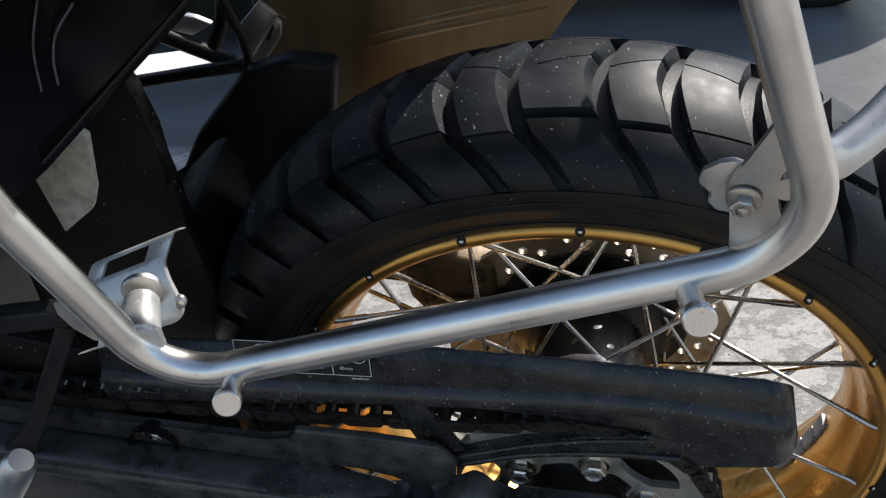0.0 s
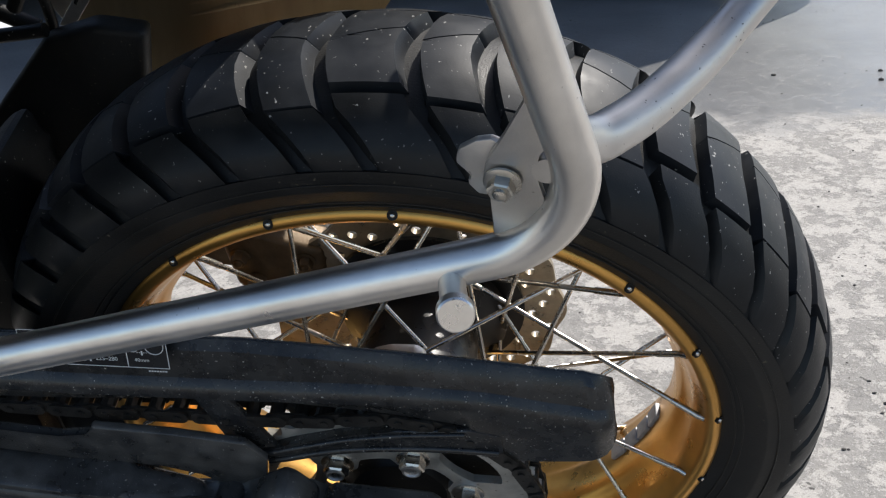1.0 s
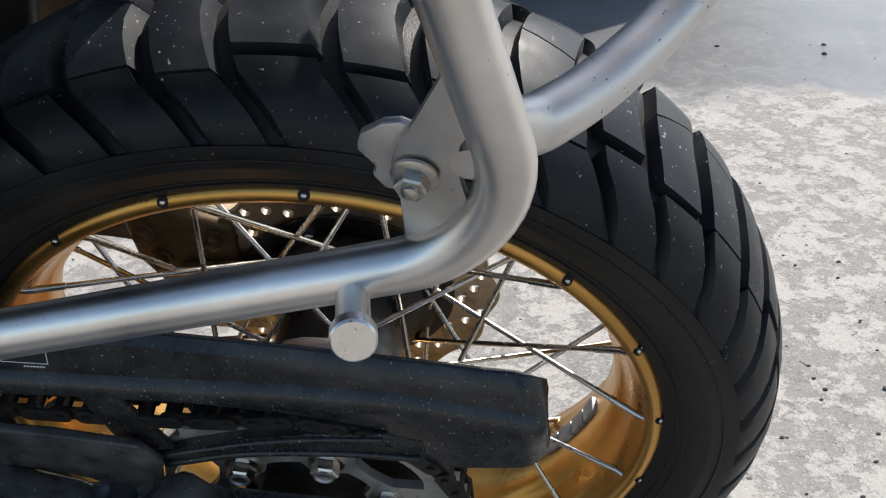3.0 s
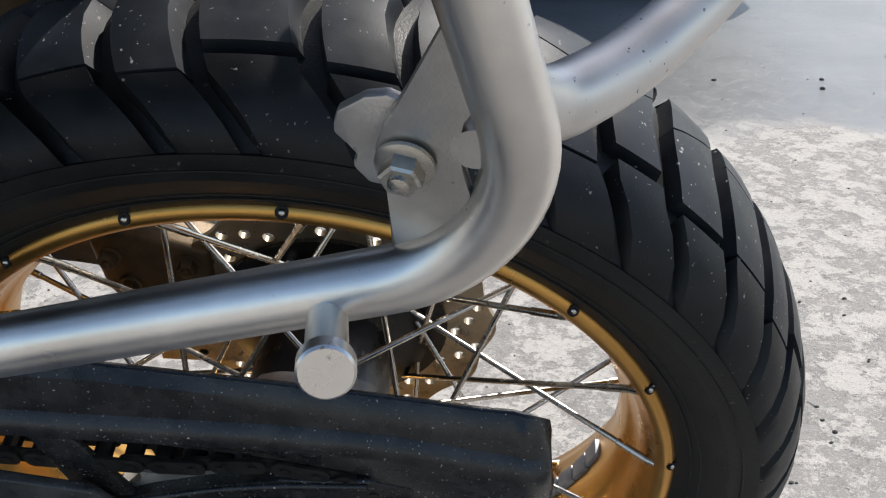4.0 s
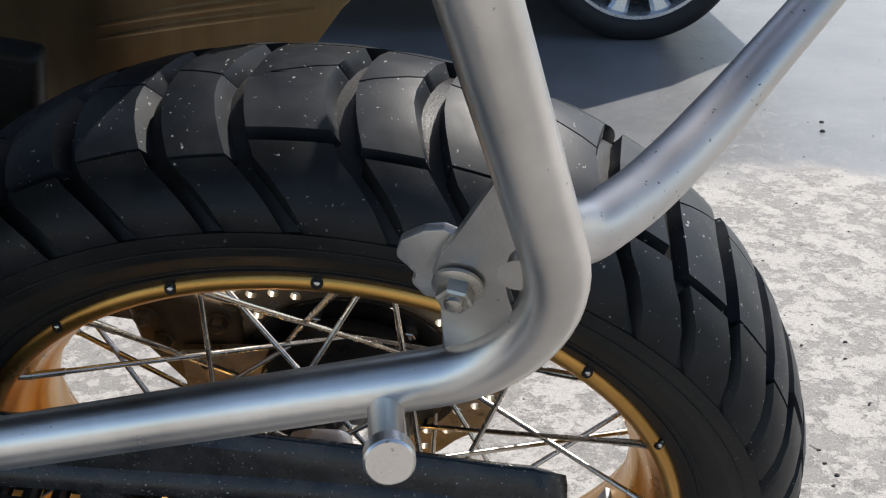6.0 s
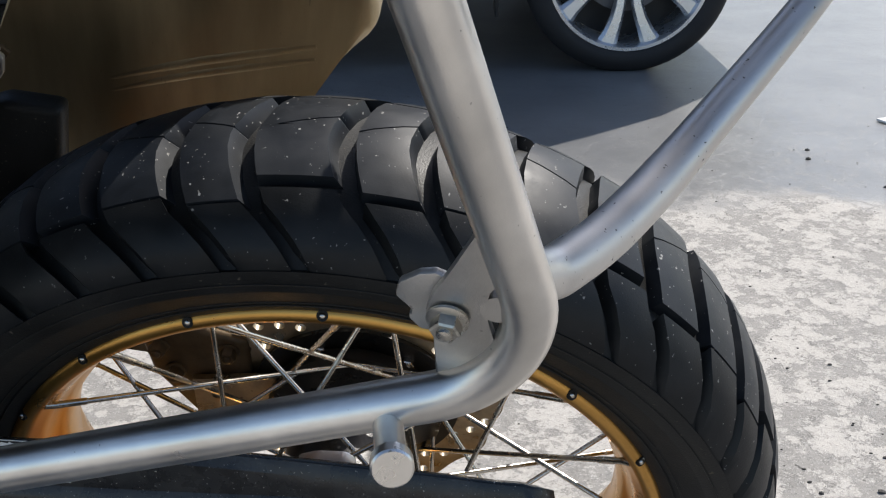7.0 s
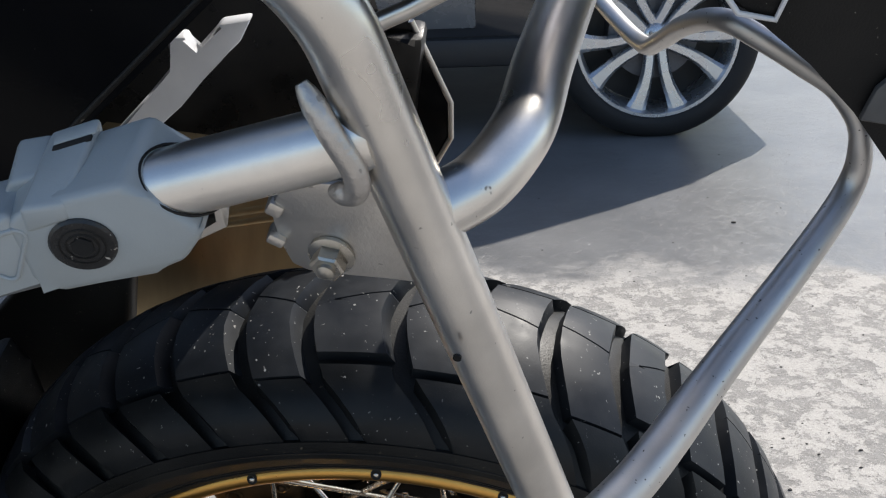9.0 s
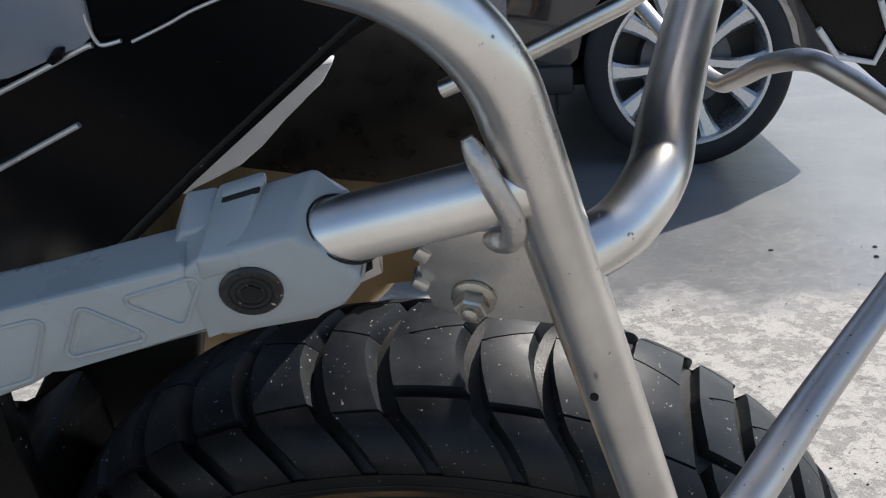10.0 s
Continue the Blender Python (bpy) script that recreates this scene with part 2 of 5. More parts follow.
# ---- mesh helpers ----
def part(name, bm, mat, parent=None, label="", smooth=True, sharp=40.0):
    """Links a bmesh as one mesh object under a thing or a part."""
    me = bpy.data.meshes.new(name)
    bmesh.ops.recalc_face_normals(bm, faces=bm.faces[:])
    if smooth:
        for f in bm.faces:
            f.smooth = True
        for e in bm.edges:
            if len(e.link_faces) == 2 and e.calc_face_angle(0.0) > radians(sharp):
                e.smooth = False
    bm.to_mesh(me)
    bm.free()
    me.materials.append(mat)
    ob = new(name, me)
    ob.parent = parent
    return tagged(ob, label)


def thing(name, label, category, m=Matrix(), group="", kind=""):
    """An Empty at the base of a thing, which carries its parts."""
    ob = new(name)
    ob.matrix_world = m
    return tagged(ob, label, category, group, kind)


def rounded(points, radius, steps=8):
    """The polyline with an arc of about that radius at each inner corner; radius: one, or one for each corner."""
    pts = [Vector(p) for p in points]
    radii = radius if isinstance(radius, (list, tuple)) else [radius] * (len(pts) - 2)
    out = [pts[0]]
    for a, b, c, r in zip(pts, pts[1:], pts[2:], radii):
        u, v = (a - b).normalized(), (c - b).normalized()
        half = u.angle(v) / 2
        cut = min(r / math.tan(half), 0.48 * (a - b).length, 0.48 * (c - b).length)
        p, q = b + u * cut, b + v * cut
        rr = cut * math.tan(half)
        mid = b + (u + v).normalized() * (rr / math.sin(half))
        x, y = (p - mid), (q - mid)
        ang = x.angle(y)
        for k in range(steps + 1):
            s = k / steps
            out.append(mid + (x * math.sin((1 - s) * ang) + y * math.sin(s * ang)) / math.sin(ang))
    out.append(pts[-1])
    return out


def spline(points, n=10):
    """A smooth curve through all the points."""
    c = [Vector(p) for p in points]
    c = [2 * c[0] - c[1]] + c + [2 * c[-1] - c[-2]]
    out = []
    for a, b, d, e in zip(c, c[1:], c[2:], c[3:]):
        for k in range(n):
            x = k / n
            out.append(0.5 * (2 * b + (d - a) * x + (2 * a - 5 * b + 4 * d - e) * x * x + (3 * b - a - 3 * d + e) * x ** 3))
    return out + [c[-2]]


def sweep(path, radius, n=20, bm=None, caps=True):
    """A round bar along a polyline."""
    bm = bm or bmesh.new()
    path = [Vector(p) for p in path]
    rings, side = [], None
    for i, p in enumerate(path):
        d = (path[min(i + 1, len(path) - 1)] - path[max(i - 1, 0)]).normalized()
        if side is None:
            side = d.orthogonal().normalized()
        side = (side - d * side.dot(d)).normalized()
        up = d.cross(side)
        r = radius[i] if isinstance(radius, (list, tuple)) else radius
        rings.append([bm.verts.new(p + (side * math.cos(a) + up * math.sin(a)) * r) for a in (2 * math.pi * k / n for k in range(n))])
    for a, b in zip(rings, rings[1:]):
        for k in range(n):
            bm.faces.new((a[k], a[(k + 1) % n], b[(k + 1) % n], b[k]))
    if caps:
        bm.faces.new(rings[0][::-1])
        bm.faces.new(rings[-1])
    return bm


def lathe(profile, n=96, bm=None, closed=False, start=0.0):
    """A profile of (y, r) turned about the y axis."""
    bm = bm or bmesh.new()
    rings = [[bm.verts.new((r * math.cos(a), y, r * math.sin(a))) for y, r in profile] for a in (start + 2 * math.pi * k / n for k in range(n))]
    m = len(profile)
    for i in range(n):
        a, b = rings[i], rings[(i + 1) % n]
        for k in range(m if closed else m - 1):
            j = (k + 1) % m
            bm.faces.new((a[k], a[j], b[j], b[k]))
    return bm


def prism(outline, thick, origin=(0, 0, 0), e1=(1, 0, 0), e2=(0, 0, 1), bevel=0.0, segments=2, bm=None):
    """A plate: an outline in the plane of e1 and e2 at origin, thick towards -(e1 x e2)... both ways by half, edges bevelled."""
    bm = bm or bmesh.new()
    o, a, b = Vector(origin), Vector(e1).normalized(), Vector(e2).normalized()
    nrm = a.cross(b).normalized()
    lo = [bm.verts.new(o + a * u + b * v - nrm * thick / 2) for u, v in outline]
    hi = [bm.verts.new(o + a * u + b * v + nrm * thick / 2) for u, v in outline]
    f = [bm.faces.new(lo[::-1]), bm.faces.new(hi)]
    for k in range(len(lo)):
        j = (k + 1) % len(lo)
        f.append(bm.faces.new((lo[k], lo[j], hi[j], hi[k])))
    if bevel:
        edges = list({e for q in f for e in q.edges})
        bmesh.ops.bevel(bm, geom=edges, offset=bevel, segments=segments, affect="EDGES", profile=0.5)
    return bm


def block(size, at=(0, 0, 0), bevel=0.0, turn=None, bm=None, segments=2):
    """A bevelled box."""
    bm = bm or bmesh.new()
    made = bmesh.ops.create_cube(bm, size=1.0)["verts"]
    m = Matrix.Translation(at) @ (turn.to_4x4() if turn else Matrix()) @ Matrix.Diagonal((*size, 1))
    bmesh.ops.transform(bm, matrix=m, verts=made)
    if bevel:
        bmesh.ops.bevel(bm, geom=list({e for v in made for e in v.link_edges}), offset=bevel, segments=segments, affect="EDGES", profile=0.5)
    return bm


def bar(a, b, r, n=12, bm=None, r2=None):
    """A round bar from a to b."""
    return sweep([a, b], [r, r if r2 is None else r2], n, bm)


def basis(d, hint=(0, 0, 1)):
    """A turn whose z runs along d."""
    z = Vector(d).normalized()
    x = Vector(hint).cross(z)
    x = x.normalized() if x.length > 1e-4 else z.orthogonal().normalized()
    return Matrix((x, z.cross(x), z)).transposed()


def hex_head(at, d, r, tall, bm=None, flange=0.0, flange_tall=0.0, dome=True):
    """A hexagon bolt head that stands on at and points along d."""
    bm = bm or bmesh.new()
    m = Matrix.Translation(at) @ basis(d).to_4x4()

    def ring(rad, z, n):
        return [bm.verts.new(m @ Vector((rad * math.cos(2 * math.pi * k / n), rad * math.sin(2 * math.pi * k / n), z))) for k in range(n)]

    def skin(a, b):
        for k in range(len(a)):
            j = (k + 1) % len(a)
            bm.faces.new((a[k], a[j], b[j], b[k]))

    if flange:
        a, b, c = ring(flange, 0, 24), ring(flange, flange_tall * 0.6, 24), ring(flange * 0.82, flange_tall, 24)
        skin(a, b), skin(b, c)
        bm.faces.new(c)
        bm.faces.new(a[::-1])
    a, b, c = ring(r, flange_tall * 0.8, 6), ring(r, flange_tall + tall * 0.86, 6), ring(r * 0.86, flange_tall + tall, 6)
    skin(a, b), skin(b, c)
    bm.faces.new(c)
    bm.faces.new(a[::-1])
    if dome:
        a = ring(r * 0.55, flange_tall + tall * 0.9, 16)
        b = ring(r * 0.5, flange_tall + tall * 1.25, 16)
        c = ring(r * 0.25, flange_tall + tall * 1.42, 16)
        skin(a, b), skin(b, c)
        bm.faces.new(c)
    return bm


# ---- ground ----
bm = bmesh.new()
bmesh.ops.create_grid(bm, x_segments=8, y_segments=8, size=400)
bmesh.ops.translate(bm, vec=(0, 0, 0.006), verts=bm.verts[:])
ground = tagged(part("ground", bm, CONCRETE, smooth=False), "worn pale concrete ground with grey asphalt lane and added unseen dark strip", "ground", kind="structure")

# plain unseen wall added beyond the car to block part of the sky
wall = tagged(part("wall_far", block((16.0, 0.4, 6.0), (-6.6, 7.2, 3.0), 0.02), PLASTER), "plain grey wall added out of view to block sky", "wall", kind="structure")

# ---- the motorcycle ----
moto = thing("motorcycle", "black adventure motorcycle with gold spoked rear wheel leaning on stand", "motorcycle", BIKE)

# tyre
CROWN = 0.3018


def tread_r(y):
    return CROWN - 3.4 * y * y - 1.15e5 * y**6


DEEP = 0.0095
prof = [(-0.0500, 0.2175), (-0.0556, 0.2250), (-0.0600, 0.2338), (-0.0655, 0.2435), (-0.0690, 0.2512), (-0.0698, 0.2530), (-0.0696, 0.2544), (-0.0718, 0.2625), (-0.0710, 0.2685)]
prof += [(y, tread_r(y) - DEEP * min(1.0, (0.0715 - abs(y)) / 0.0045)) for y in (-0.068, -0.062, -0.055, -0.045, -0.03, -0.015, 0, 0.015, 0.03, 0.045, 0.055, 0.062, 0.068)]
prof += [(-y, r) for y, r in prof[8::-1]]
tyre = part("tyre", lathe(prof, 160), SIDEWALL, moto, "black block-tread rear tyre with dusty grooves")
tyre.location = (0, 0.003, 0)
for r, y in ((0.2592, -0.0712), (0.2368, -0.0618), (0.2318, -0.0594)):
    part("sidewall_rib", sweep([(r * math.cos(x), y, r * math.sin(x)) for x in (2 * math.pi * k / 160 for k in range(161))], 0.0006, 8, caps=False), SIDEWALL, tyre)

GROOVES = [130.6, 122.0, 112.8, 104.9, 94.6, 86.4, 77.0, 68.0, 60.0, 51.3, 42.8, 35.3]
step = (360 - (GROOVES[0] - GROOVES[-1])) / 31
GROOVES = GROOVES + [GROOVES[-1] - step * (k + 1) for k in range(30)]


def groove_shift(y):
    """How far, in degrees, a cross groove is bent forward at y."""
    a = abs(y)
    return -(a / 0.045) ** 1.6 * 2.2 - max(0, a - 0.045) * 125


def groove_half(y):
    return 1.45 - 0.35 * min(1.0, abs(y) / 0.07)


def tread_block(hi, lo, y0, y1, slope=0.10, nu=4, nv=4, sipe=None):
    """A rubber block between two cross grooves (degrees) and two rows (metres); sipe: (y at one end, y at the other) of a thin cut across it."""
    bm = bmesh.new()
    top, foot = [], []
    shares = [j / nv for j in range(nv + 1)]
    if sipe:
        shares = [0.0, 0.12, 0.25, 0.40, 0.52, "a", "b", "c", 0.76, 0.88, 1.0]
    last = len(shares) - 1
    for i in range(nu + 1):
        s = i / nu
        cut = sipe[0] + (sipe[1] - sipe[0]) * s if sipe else 0.0
        for j, share in enumerate(shares):
            y = cut + {"a": -0.0007, "b": 0.0, "c": 0.0007}[share] if isinstance(share, str) else y0 + (y1 - y0) * share
            a0, a1 = hi + groove_shift(y) - groove_half(y), lo + groove_shift(y) + groove_half(y)
            a = radians(a0 + (a1 - a0) * s)
            drop = 0.0005 if i in (0, nu) or j in (0, last) else 0.0
            drop += 0.0022 if share == "b" else 0.0
            r = tread_r(y) - drop
            top.append(bm.verts.new((r * math.cos(a), y, r * math.sin(a))))
            if i in (0, nu) or j in (0, last):
                grow = -slope if i == nu else 0.10 if i == 0 else 0.0
                yy = y + 0.0016 * (1 if j == 0 else -1 if j == last else 0)
                a2, rr = a + radians(grow), tread_r(y) - DEEP - 0.0008
                foot.append((len(top) - 1, bm.verts.new((rr * math.cos(a2), yy, rr * math.sin(a2)))))
    idx = lambda i, j: i * (last + 1) + j
    for i in range(nu):
        for j in range(last):
            bm.faces.new((top[idx(i, j)], top[idx(i + 1, j)], top[idx(i + 1, j + 1)], top[idx(i, j + 1)]))
    low = dict(foot)
    loop = [idx(i, 0) for i in range(nu + 1)] + [idx(nu, j) for j in range(1, last + 1)] + [idx(i, last) for i in range(nu - 1, -1, -1)] + [idx(0, j) for j in range(last - 1, 0, -1)]
    for a, b in zip(loop, loop[1:] + loop[:1]):
        bm.faces.new((top[a], low[a], low[b], top[b]))
    return bm


def add_tread():
    gs = GROOVES + [GROOVES[0] - 360]
    for k in range(len(gs) - 1):
        hi, lo = gs[k], gs[k + 1]
        thick = k % 4 in (3, 0)
        shelf, gap = ((-0.0375, 0.0055), (-0.0375, 0.0016), (-0.0440, 0.0016), (-0.0300, 0.0075))[k % 4]
        part("tread_block", tread_block(hi, lo, shelf, 0.046, 1.1, sipe=((0.006, 0.019) if thick else (0.018, 0.009))), RUBBER_WORN, tyre, sharp=38)
        part("tread_block", tread_block(hi, lo, -0.0705, shelf - gap, 0.2), RUBBER, tyre, sharp=50)
        part("tread_block", tread_block(hi, lo, 0.0476, 0.0705, 0.2), RUBBER_WORN, tyre, sharp=50)


# rim: near flange, well and far flange
rim_prof = [(-0.0470, 0.2115), (-0.0518, 0.2133), (-0.0540, 0.2172), (-0.0536, 0.2212), (-0.0510, 0.2230), (-0.0480, 0.2215), (-0.046, 0.216), (0.048, 0.218), (0.0515, 0.2262), (0.0545, 0.2282), (0.0575, 0.2262), (0.0580, 0.2215), (0.0555, 0.2170), (0.0500, 0.2145),
            (0.043, 0.2085), (0.036, 0.2045), (0.026, 0.2030), (0.019, 0.1985), (0.013, 0.1945), (0.0, 0.1935), (-0.013, 0.1945), (-0.019, 0.1985), (-0.026, 0.2030), (-0.035, 0.2040), (-0.041, 0.2072)]
rim = part("rim", lathe(rim_prof, 160, closed=True), GOLD, moto, "gold anodised spoked wheel rim", sharp=60)

NIP0 = 95.75
for side in (-1, 1):
    for k in range(18):
        a = radians(NIP0 + 20 * k + (10 if side > 0 else 0))
        rad = Vector((math.cos(a), 0, math.sin(a)))
        out = (rad * 0.62 + Vector((0, side * 0.78, 0))).normalized()
        at = rad * (0.2212 if side < 0 else 0.2260) + Vector((0, -0.0529 if side < 0 else 0.0568, 0))
        part("nipple_seat", sweep([at - out * 0.002, at + out * 0.0007, at + out * 0.0009, at + out * 0.0006, at - out * 0.0004], [0.0033, 0.0033, 0.0030, 0.0026, 0.0025], 16), BLACK, rim)
        part("spoke_nipple", sweep([at - out * 0.002, at + out * 0.0009, at + out * 0.0017, at + out * 0.0020], [0.0019, 0.0019, 0.0014, 0.0006], 12), STEEL, rim)
# stick-on balance weights
for k in range(4):
    a = radians(-9.0 - k * 5.6)
    bm = block((0.0045, 0.013, 0.0175), bevel=0.0012)
    bmesh.ops.transform(bm, matrix=Matrix.Translation((0.1925 * math.cos(a), 0.008, 0.1925 * math.sin(a))) @ Matrix.Rotation(-a, 4, "Y"), verts=bm.verts[:])
    part("balance_weight", bm, LEAD, rim, "grey stick-on balance weight")

# hub with spokes
hub_prof = [(-0.072, 0.0), (-0.072, 0.030), (-0.062, 0.036), (-0.060, 0.072), (-0.050, 0.072), (-0.046, 0.048), (0.040, 0.044), (0.050, 0.066), (0.060, 0.066), (0.062, 0.040), (0.066, 0.034), (0.066, 0.0)]
hub = part("hub", lathe(hub_prof, 64), HUBBLK, moto, "black cast wheel hub", sharp=35)


def add_spoke(a, side, hub_r, lean):
    """A spoke from one rim edge across to the other hub flange, with its bent nipple end."""
    a = radians(a)
    p = Vector((0.2070 * math.cos(a), side * 0.0435, 0.2070 * math.sin(a)))
    b = a + radians(lean)
    q = Vector((hub_r * math.cos(b), -side * 0.0555, hub_r * math.sin(b)))
    d = (q - p).normalized()
    tip = p + (Vector((math.cos(a), side * 0.55, math.sin(a)))).normalized() * 0.006
    sp = part("spoke", sweep([tip, p, p + d * 0.003, p + d * 0.020, p + d * 0.0205, q - d * 0.004, q - d * 0.0038, q + d * 0.002], [0.0023, 0.0023, 0.0023, 0.0023, 0.0018, 0.0018, 0.0026, 0.0026], 10), STEEL, hub)


for k in range(18):
    add_spoke(NIP0 - 2.2 - 20 * k, -1, 0.061, 64 if k % 2 == 0 else -74)
for a in (14, 54, 91, 130, 170, 210, 250, 290, 330):
    add_spoke(a, 1, 0.066, -80)
for a in (3.5, 42, 83, 123, 159, 203, 243, 283, 323):
    add_spoke(a, 1, 0.066, 74)

# brake disc on the far side
def plate_with_holes(outer, holes, y0, y1):
    """A flat plate in the xz plane between y0 and y1 with holes through it; outlines are lists of (x, z)."""
    from mathutils.geometry import tessellate_polygon
    loops = [outer] + holes
    flat = [p for lp in loops for p in lp]
    tris = tessellate_polygon([[Vector((x, z, 0)) for x, z in lp] for lp in loops])
    bm = bmesh.new()
    a = [bm.verts.new((x, y0, z)) for x, z in flat]
    b = [bm.verts.new((x, y1, z)) for x, z in flat]
    for t in tris:
        bm.faces.new([a[k] for k in t])
        bm.faces.new([b[k] for k in reversed(t)])
    at = 0
    for lp in loops:
        for k in range(len(lp)):
            i, j = at + k, at + (k + 1) % len(lp)
            bm.faces.new((a[i], a[j], b[j], b[i]))
        at += len(lp)
    return bm


def ring_of(cx, cz, r, n=12, turn=0.0):
    return [(cx + r * math.cos(turn + 2 * math.pi * k / n), cz + r * math.sin(turn + 2 * math.pi * k / n)) for k in range(n)]


def add_disc():
    n = 240
    outer = [((0.1105 + 0.0026 * math.sin(12 * a)) * math.cos(a), (0.1105 + 0.0026 * math.sin(12 * a)) * math.sin(a)) for a in (2 * math.pi * k / n for k in range(n))]
    holes = [ring_of(0, 0, 0.078, 96)]
    for k in range(45):
        a = 2 * math.pi * k / 45 + 0.06
        r = (0.0855, 0.0945, 0.1020)[k % 3]
        holes.append(ring_of(r * math.cos(a), r * math.sin(a), 0.0040, 14))
    disc = part("brake_disc", plate_with_holes(outer, holes, 0.0675, 0.0722), DISC, moto, "drilled bronze-tinted rear brake disc", sharp=30)
    arms = lathe([(0.064, 0.040), (0.064, 0.0795), (0.0700, 0.0795), (0.0700, 0.040)], 72, closed=True)
    part("disc_carrier", arms, HUBBLK, disc)
    for k in range(6):
        a = 2 * math.pi * k / 6 - 0.02
        p = Vector((0.064 * math.cos(a), 0.064, 0.064 * math.sin(a)))
        part("disc_bolt", hex_head(p, (0, -1, 0), 0.0052, 0.005), STEEL, disc)


add_disc()
part("hub_lug", prism([(-0.0279, 0.1212), (-0.0168, 0.1277), (0.0008, 0.1306), (0.0077, 0.1248), (0.0059, 0.1126), (-0.0247, 0.1054)], 0.012, (0, -0.080, 0), bevel=0.003), ALLOY, moto, "bright bare aluminium lug behind the guard")

# sprocket on the near side
SPY = -0.112
SPC = Vector((-0.0036, 0, 0.0091))  # where the sprocket sits against the wheel centre


def add_sprocket():
    teeth, ro, ri = 43, 0.1035, 0.0965
    n = teeth * 4
    outer = [((ri, ri + 0.002, ro, ri + 0.002)[k % 4] * math.cos(2 * math.pi * k / n), (ri, ri + 0.002, ro, ri + 0.002)[k % 4] * math.sin(2 * math.pi * k / n)) for k in range(n)]
    bolts = [138.7 - 60 * k for k in range(6)]
    bore = []
    for k in range(120):
        a = 3.0 * k
        off = min(abs((a - b + 180) % 360 - 180) for b in bolts)
        r = 0.0400 + 0.0080 * min(1.0, max(0.0, (off - 8.0) / 9.0)) ** 1.3
        bore.append((r * math.cos(radians(a)), r * math.sin(radians(a))))
    holes = [bore]
    for a, b in zip(bolts, bolts[1:] + [bolts[0] - 360]):
        lo, hi = b + 7.0, a - 9.0
        arc = [lo + (hi - lo) * k / 12 for k in range(13)]
        holes.append([((0.0825 - 0.004 * abs(k / 6 - 1) ** 4) * math.cos(radians(x)), (0.0825 - 0.004 * abs(k / 6 - 1) ** 4) * math.sin(radians(x))) for k, x in enumerate(arc)] + [((0.0560 + 0.005 * abs(k / 6 - 1) ** 2) * math.cos(radians(lo + 6 + (hi - lo - 12) * (1 - k / 12))), (0.0560 + 0.005 * abs(k / 6 - 1) ** 2) * math.sin(radians(lo + 6 + (hi - lo - 12) * (1 - k / 12)))) for k in range(13)])
    sp = part("sprocket", plate_with_holes(outer, holes, SPY - 0.003, SPY + 0.003), SPROCK, moto, "dull grey steel rear sprocket", sharp=30)
    sp.location = SPC
    for b in bolts:
        u = Vector((math.cos(radians(b)), 0, math.sin(radians(b))))
        at = u * 0.0525 + Vector((0, SPY - 0.003, 0))
        nut = part("sprocket_bolt", hex_head(at, (0, -1, 0), 0.0085, 0.0075, flange=0.0112, flange_tall=0.002, dome=False), STEEL, sp, "flanged steel nut with a yellowed stud end")
        part("stud_end", lathe([(0.0, 0.0062), (-0.0012, 0.0062), (-0.0014, 0.0050), (0.0, 0.0044), (0.0, 0.0)], 20), WELD, nut).matrix_local = Matrix.Translation(at + Vector((0, -0.0095, 0)))
    part("cush_drive", lathe([(-0.106, 0.0), (-0.106, 0.033), (-0.100, 0.040), (-0.085, 0.043), (-0.060, 0.043)], 48), BLACK, moto, "black rubber cush drive carrier")
    sector = [(0.030 * math.cos(x), 0.030 * math.sin(x)) for x in (radians(75), radians(30), radians(-5))] + [(0.086 * math.cos(x), 0.086 * math.sin(x)) for x in (radians(d) for d in range(5, 76, 10))]
    part("drive_flange", prism(sector, 0.008, (SPC.x, -0.098, SPC.z), bevel=0.002), BLACK, sp.parent, "black drive flange behind the sprocket")
    for k in range(14):
        a = 2 * math.pi * k / 14
        part("rib", block((0.006, 0.010, 0.006), (0.041 * math.cos(a), -0.098, 0.041 * math.sin(a)), 0.001, Matrix.Rotation(-a, 3, "Y")), BLACK, sp)


add_sprocket()

